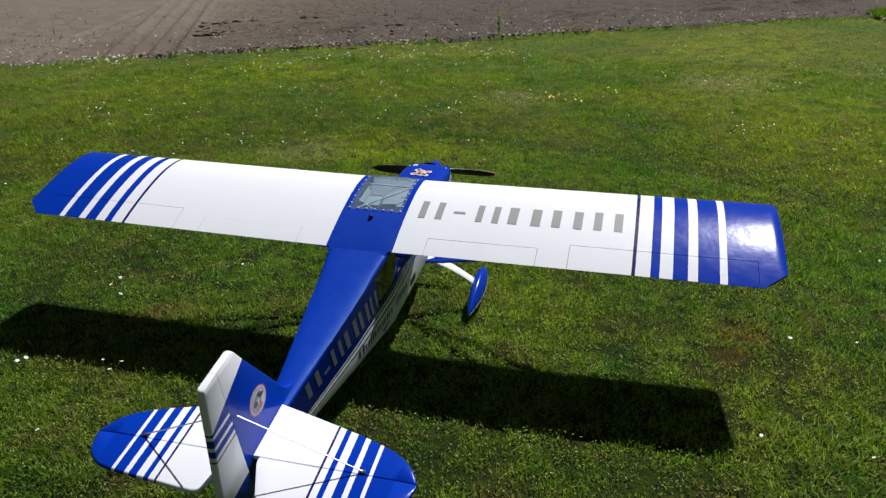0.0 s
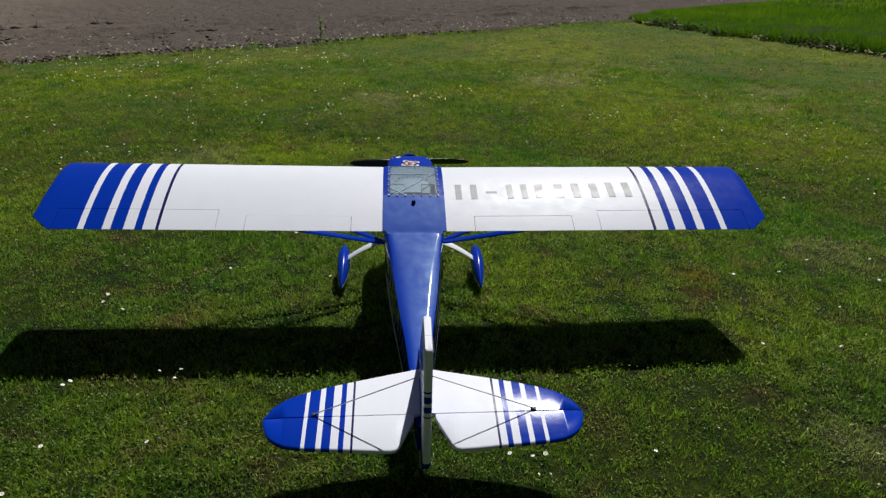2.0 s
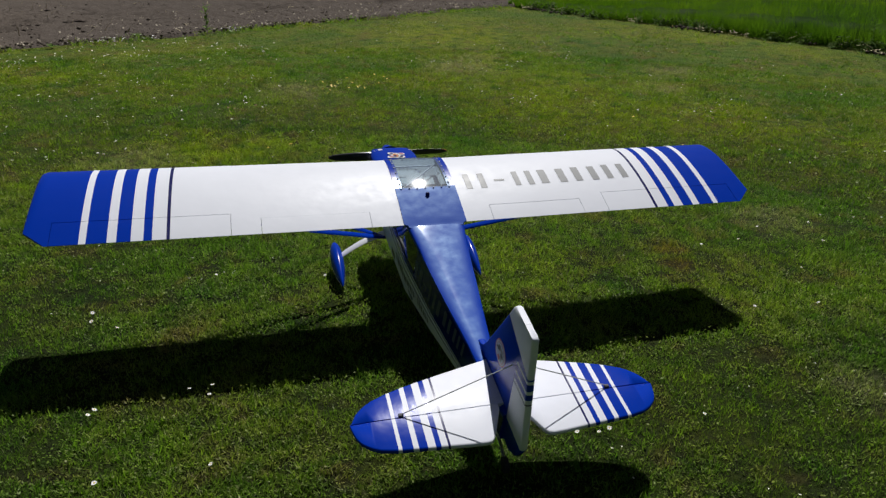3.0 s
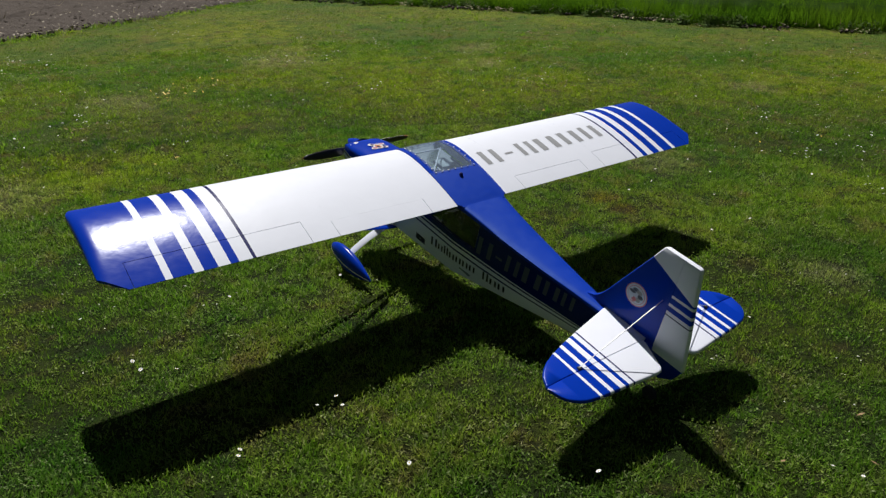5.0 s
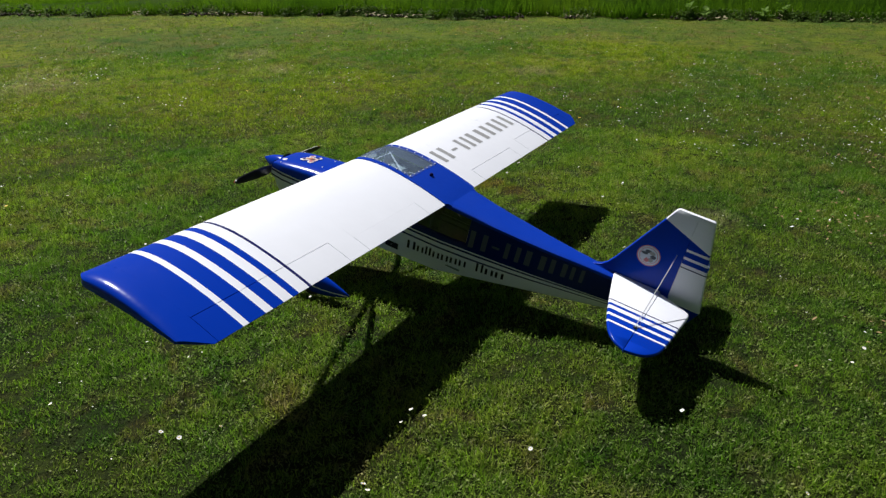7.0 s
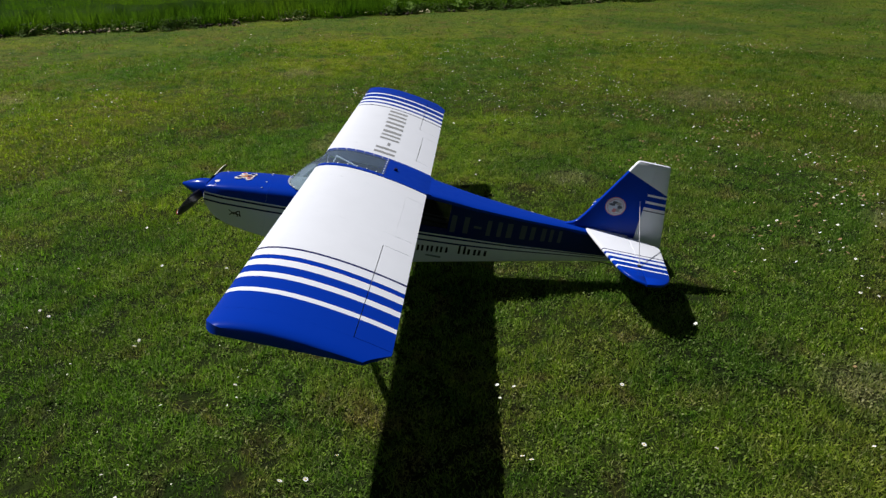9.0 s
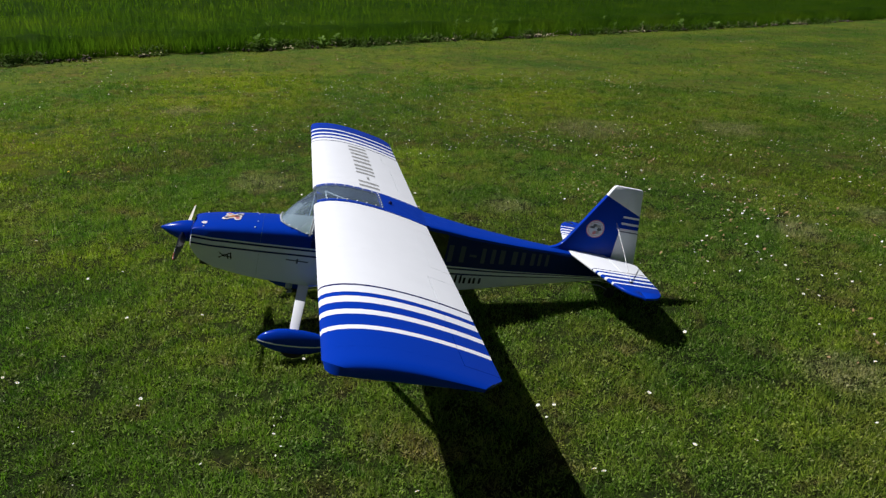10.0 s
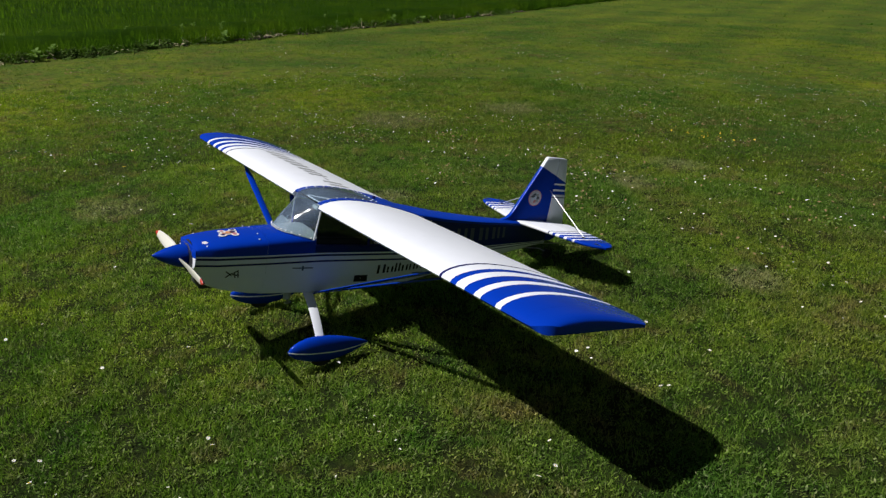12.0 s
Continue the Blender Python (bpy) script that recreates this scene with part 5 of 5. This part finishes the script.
def lumps(n, u_range, v_far, size, mat, name, label, category, flat=0.6, v_near=0.05, long=1.0):
    """Uneven little lumps or bits strewn over the ploughed soil."""
    u = rng.uniform(*u_range, n)
    v = v_near + (v_far - v_near) * rng.uniform(0, 1, n) ** 1.6
    x = SOIL_FROM.x + u * SOIL_WAY.x + v * SOIL_IN.x
    y = SOIL_FROM.y + u * SOIL_WAY.y + v * SOIL_IN.y
    s = size * rng.uniform(0.4, 1.6, n) ** 1.5
    base = np.array([(1, 0, 0), (-1, 0, 0), (0, 1, 0), (0, -1, 0), (0, 0, 1), (0, 0, -1)], float)
    pts = base[None] * (s[:, None, None] * rng.uniform(0.6, 1.2, (n, 6, 1)))
    pts[:, :, 2] *= flat
    pts[:, :, 0] *= long
    # drawn-out clods lie slantwise to the tillage
    w = rng.uniform(0, 6.28, n) if long == 1.0 else math.atan2(SOIL_WAY.y, SOIL_WAY.x) + rng.choice([-0.42, 0.34], n) + rng.normal(0, 0.10, n)
    c, q = np.cos(w)[:, None], np.sin(w)[:, None]
    px, py = pts[:, :, 0] * c - pts[:, :, 1] * q, pts[:, :, 0] * q + pts[:, :, 1] * c
    pts = np.stack([px + x[:, None], py + y[:, None], pts[:, :, 2] + (rise(x, y) + 0.03)[:, None]], 2).reshape(-1, 3)
    tri = np.array([(0, 2, 4), (2, 1, 4), (1, 3, 4), (3, 0, 4), (2, 0, 5), (1, 2, 5), (3, 1, 5), (0, 3, 5)])
    f = (tri[None] + 6 * np.arange(n)[:, None, None]).reshape(-1, 3)
    from_arrays(name, pts, f, mat, label, category)


lumps(3000, (-6, 18), 7.0, 0.012, SOIL, "soil_clods", "grey-brown clods of ploughed soil", "soil", 0.42)
lumps(260, (3, 12), 2.0, 0.014, CLOD, "soil_clods", "dark clods of ploughed soil", "soil")
lumps(120, (2.4, 6.5), 3.8, 0.021, CLOD, "soil_clods", "large dark clods turned up by the plough", "soil", 0.8, 1.1)
lumps(300, (2.2, 5.4), 3.6, 0.022, SOIL, "soil_clods", "long slanting clods turned up by the plough", "soil", 0.9, 1.7, 3.4)
u, v = rng.uniform(-2, 12, 800), 2.2 * rng.uniform(0, 1, 800) ** 1.5
x, y = SOIL_FROM.x + u * SOIL_WAY.x + v * SOIL_IN.x, SOIL_FROM.y + u * SOIL_WAY.y + v * SOIL_IN.y
v, f = leaflets(rng, np.stack([x, y, rise(x, y) + 0.045], 1), 0.021, 0.9)
from_arrays("chaff", v, f, CHAFF, "pale chaff and chips strewn along the edge of the soil", "litter")
lumps(260, (1.6, 9.0), 0.22, 0.018, CLOD, "soil_clods", "dark clods along the edge of the lawn", "soil", 0.8, -0.06)

# strip of clods at the foot of the crop
yc = rng.uniform(-16, 12.2, 1500)
yc = yc[np.array([noise.noise((0, q * 1.1, 8)) + 0.6 * noise.noise((3, q * 3.7, 8)) > 0.05 for q in yc])]
n = len(yc)
xc = np.interp(yc, [q[0] for q in EDGE_CROP], [q[1] for q in EDGE_CROP]) + rng.normal(0.0, 0.09, n)
s = 0.026 * rng.uniform(0.4, 1.5, n)
base = np.array([(1, 0, 0), (-1, 0, 0), (0, 1, 0), (0, -1, 0), (0, 0, 0.7), (0, 0, -0.7)], float)
pts = base[None] * (s[:, None, None] * rng.uniform(0.6, 1.3, (n, 6, 1)))
pts = (pts + np.stack([xc, yc, rise(xc, yc) + 0.01], 1)[:, None]).reshape(-1, 3)
tri = np.array([(0, 2, 4), (2, 1, 4), (1, 3, 4), (3, 0, 4), (2, 0, 5), (1, 2, 5), (3, 1, 5), (0, 3, 5)])
from_arrays("soil_clods", pts, (tri[None] + 6 * np.arange(n)[:, None, None]).reshape(-1, 3), SOIL, "grey-brown clods of soil along the foot of the crop", "soil")

# bleached straw lying on the soil and at the foot of the crop
n = 420
u, v = rng.uniform(-6, 18, n), 5.0 * rng.uniform(0, 1, n) ** 1.4
x = SOIL_FROM.x + u * SOIL_WAY.x + v * SOIL_IN.x
y = SOIL_FROM.y + u * SOIL_WAY.y + v * SOIL_IN.y
yc = rng.uniform(-14, 12.2, 260)
xc = np.interp(yc, [q[0] for q in EDGE_CROP], [q[1] for q in EDGE_CROP]) + rng.uniform(-0.05, 0.18, 260)
p = np.stack([np.concatenate([x, xc]), np.concatenate([y, yc]), np.zeros(n + 260)], 1)
p[:, 2] = rise(p[:, 0], p[:, 1]) + 0.05
vv, ff = blades(rng, p, 0.12, 0.016, 1.5)
from_arrays("straw", vv, ff, STRAW, "bleached straw bits on the soil and by the crop", "straw")

# low dark weeds and dry litter at the foot of the crop
yc = rng.uniform(-16, 12.0, 420)
yc = yc[np.array([noise.noise((5, q * 0.7, 2)) + 0.7 * noise.noise((1, q * 2.9, 6)) > -0.05 for q in yc])]
yc = np.repeat(yc, 38) + rng.normal(0, 0.06, 38 * len(yc))
d = np.abs(rng.normal(0.0, 0.075, len(yc)))
xc = np.interp(yc, [q[0] for q in EDGE_CROP], [q[1] for q in EDGE_CROP]) + ragged(yc) - d
p = np.stack([xc, yc, rise(xc, yc) + rng.uniform(0.005, 1.0, len(yc)) * np.clip(0.15 - 0.9 * d, 0.02, 0.15)], 1)
v, f = leaflets(rng, p, 0.024, 1.6)
from_arrays("low_weeds", v, f, LOW_WEED, "low dark weeds along the foot of the crop", "weeds")
yc = rng.uniform(-15, 12.0, 2600)
yc = yc[np.array([noise.noise((9, q * 0.8, 4)) > 0.08 for q in yc])]
xc = np.interp(yc, [q[0] for q in EDGE_CROP], [q[1] for q in EDGE_CROP]) + rng.normal(0.0, 0.06, len(yc))
v, f = leaflets(rng, np.stack([xc, yc, rise(xc, yc) + rng.uniform(0.01, 0.05, len(yc))], 1), 0.022, 1.0)
from_arrays("dry_litter", v, f, STRAW, "pale dry litter along the foot of the crop", "litter")

# longer grass along the edge of the ploughed field
n = 9000
u, v = rng.uniform(-6, 13, n), rng.normal(0.0, 0.11, n)
x = SOIL_FROM.x + u * SOIL_WAY.x + v * SOIL_IN.x
y = SOIL_FROM.y + u * SOIL_WAY.y + v * SOIL_IN.y
keep = np.array([noise.noise((q * 1.3, 0, 4)) > -0.15 for q in u])
p = np.stack([x, y, rise(x, y)], 1)[keep]
vv, ff = blades(rng, p, 0.048, 0.012, 0.9)
from_arrays("edge_grass", vv, ff, BLADE, "longer grass along the edge of the ploughed field", "grass")


def leafy_weed(x, y, size, leaves, label="broad-leaved green weed at the crop edge", stalk=0.0, climb=False):
    """A rosette of broad leaves, each folded along its rib, with an optional flower stalk."""
    ob = tagged(new("weed"), label, "weed", "weeds along the field edges")
    ob.location = (x, y, float(rise(x, y)))
    for k in range(leaves):
        w = 2.4 * k + rng.uniform(-0.3, 0.3)
        l, tilt = size * rng.uniform(0.7, 1.2), rng.uniform(0.5, 1.1)
        bm = bmesh.new()
        rings = []
        for t in (0.0, 0.25, 0.5, 0.75, 1.0):
            wd = 0.22 * l * math.sin(math.pi * min(0.97, 0.12 + 0.85 * t))
            r, z = l * t * math.cos(tilt), l * (t * math.sin(tilt) - 0.35 * t * t)
            rings.append([(r, -wd, z + 0.25 * wd), (r, 0, z), (r, wd, z + 0.25 * wd)])
        loft(rings, closed=False, bm=bm)
        bm.transform(pose(0, 0, stalk * 0.9 * k / leaves if climb else 0, 0, 0, math.degrees(w)))
        finish("leaf", bm, WEED, ob)
    if stalk:
        finish("stalk", tube([(0, 0, 0), (0.01, 0.01, stalk * 0.5), (-0.01, 0.015, stalk)], [0.006, 0.005, 0.003], 6), WEED, ob)


leafy_weed(0.58, 10.86, 0.10, 14, "tall thin weed at the edge of the ploughed soil", 0.36, True)
for y, d, size in ((1.0, 0.9, 0.20), (0.7, 1.1, 0.22), (0.35, 1.0, 0.20), (-0.2, 1.0, 0.16), (-2.6, 0.4, 0.17), (-2.9, 0.5, 0.2), (-1.6, 0.7, 0.15), (-4.2, 0.5, 0.16), (2.6, 0.6, 0.15), (4.0, 0.4, 0.14), (-6.5, 0.4, 0.17), (-3.4, 0.25, 0.2), (6.3, 0.3, 0.13), (-9.0, 0.5, 0.18)):
    leafy_weed(lerp(y, EDGE_CROP) + d, y, 0.55 * size, 16, "broad-leaved green weed among the crop", 0.36, True)
for y, d, size in ((1.31, 0.25, 0.26), (1.1, 0.35, 0.24), (0.6, 0.3, 0.25), (0.45, 0.2, 0.2), (-1.7, 0.1, 0.27), (-1.95, 0.2, 0.25), (-3.0, 0.25, 0.2), (-4.0, 0.15, 0.22), (-6.75, 0.2, 0.25), (-9.5, 0.2, 0.25), (-12.5, 0.2, 0.28)):
    leafy_weed(lerp(y, EDGE_CROP) + d, y, 0.65 * size, 16, "tall pale-leaved weed at the edge of the crop", size * 1.3)
for k in range(9):
    y = 2.2 - 14 * rng.uniform(0, 1) ** 1.2
    leafy_weed(lerp(y, EDGE_CROP) + rng.uniform(-0.08, 0.12), y, rng.uniform(0.12, 0.2), 11, "pale-leaved weed standing in front of the crop", rng.uniform(0.1, 0.24), True)
for u, v in ((1.2, 0.1), (2.6, 0.2), (4.3, -0.1), (5.4, 0.15), (8.8, 0.1), (10.4, 0.0)):
    leafy_weed(*edge_place(u, v), 0.09, 7, "small green weed at the edge of the ploughed soil")

# pale farm track far behind the crop
track = loft([[(150 - 1.06 * k, 4.7 - k, 0.35) for k in (0, 260)], [(153 - 1.06 * k, 1.7 - k, 0.35) for k in (0, 260)]], closed=False)
tagged(finish("farm_track", track, STRAW), "pale distant farm track beyond the crop", "track", kind="structure")
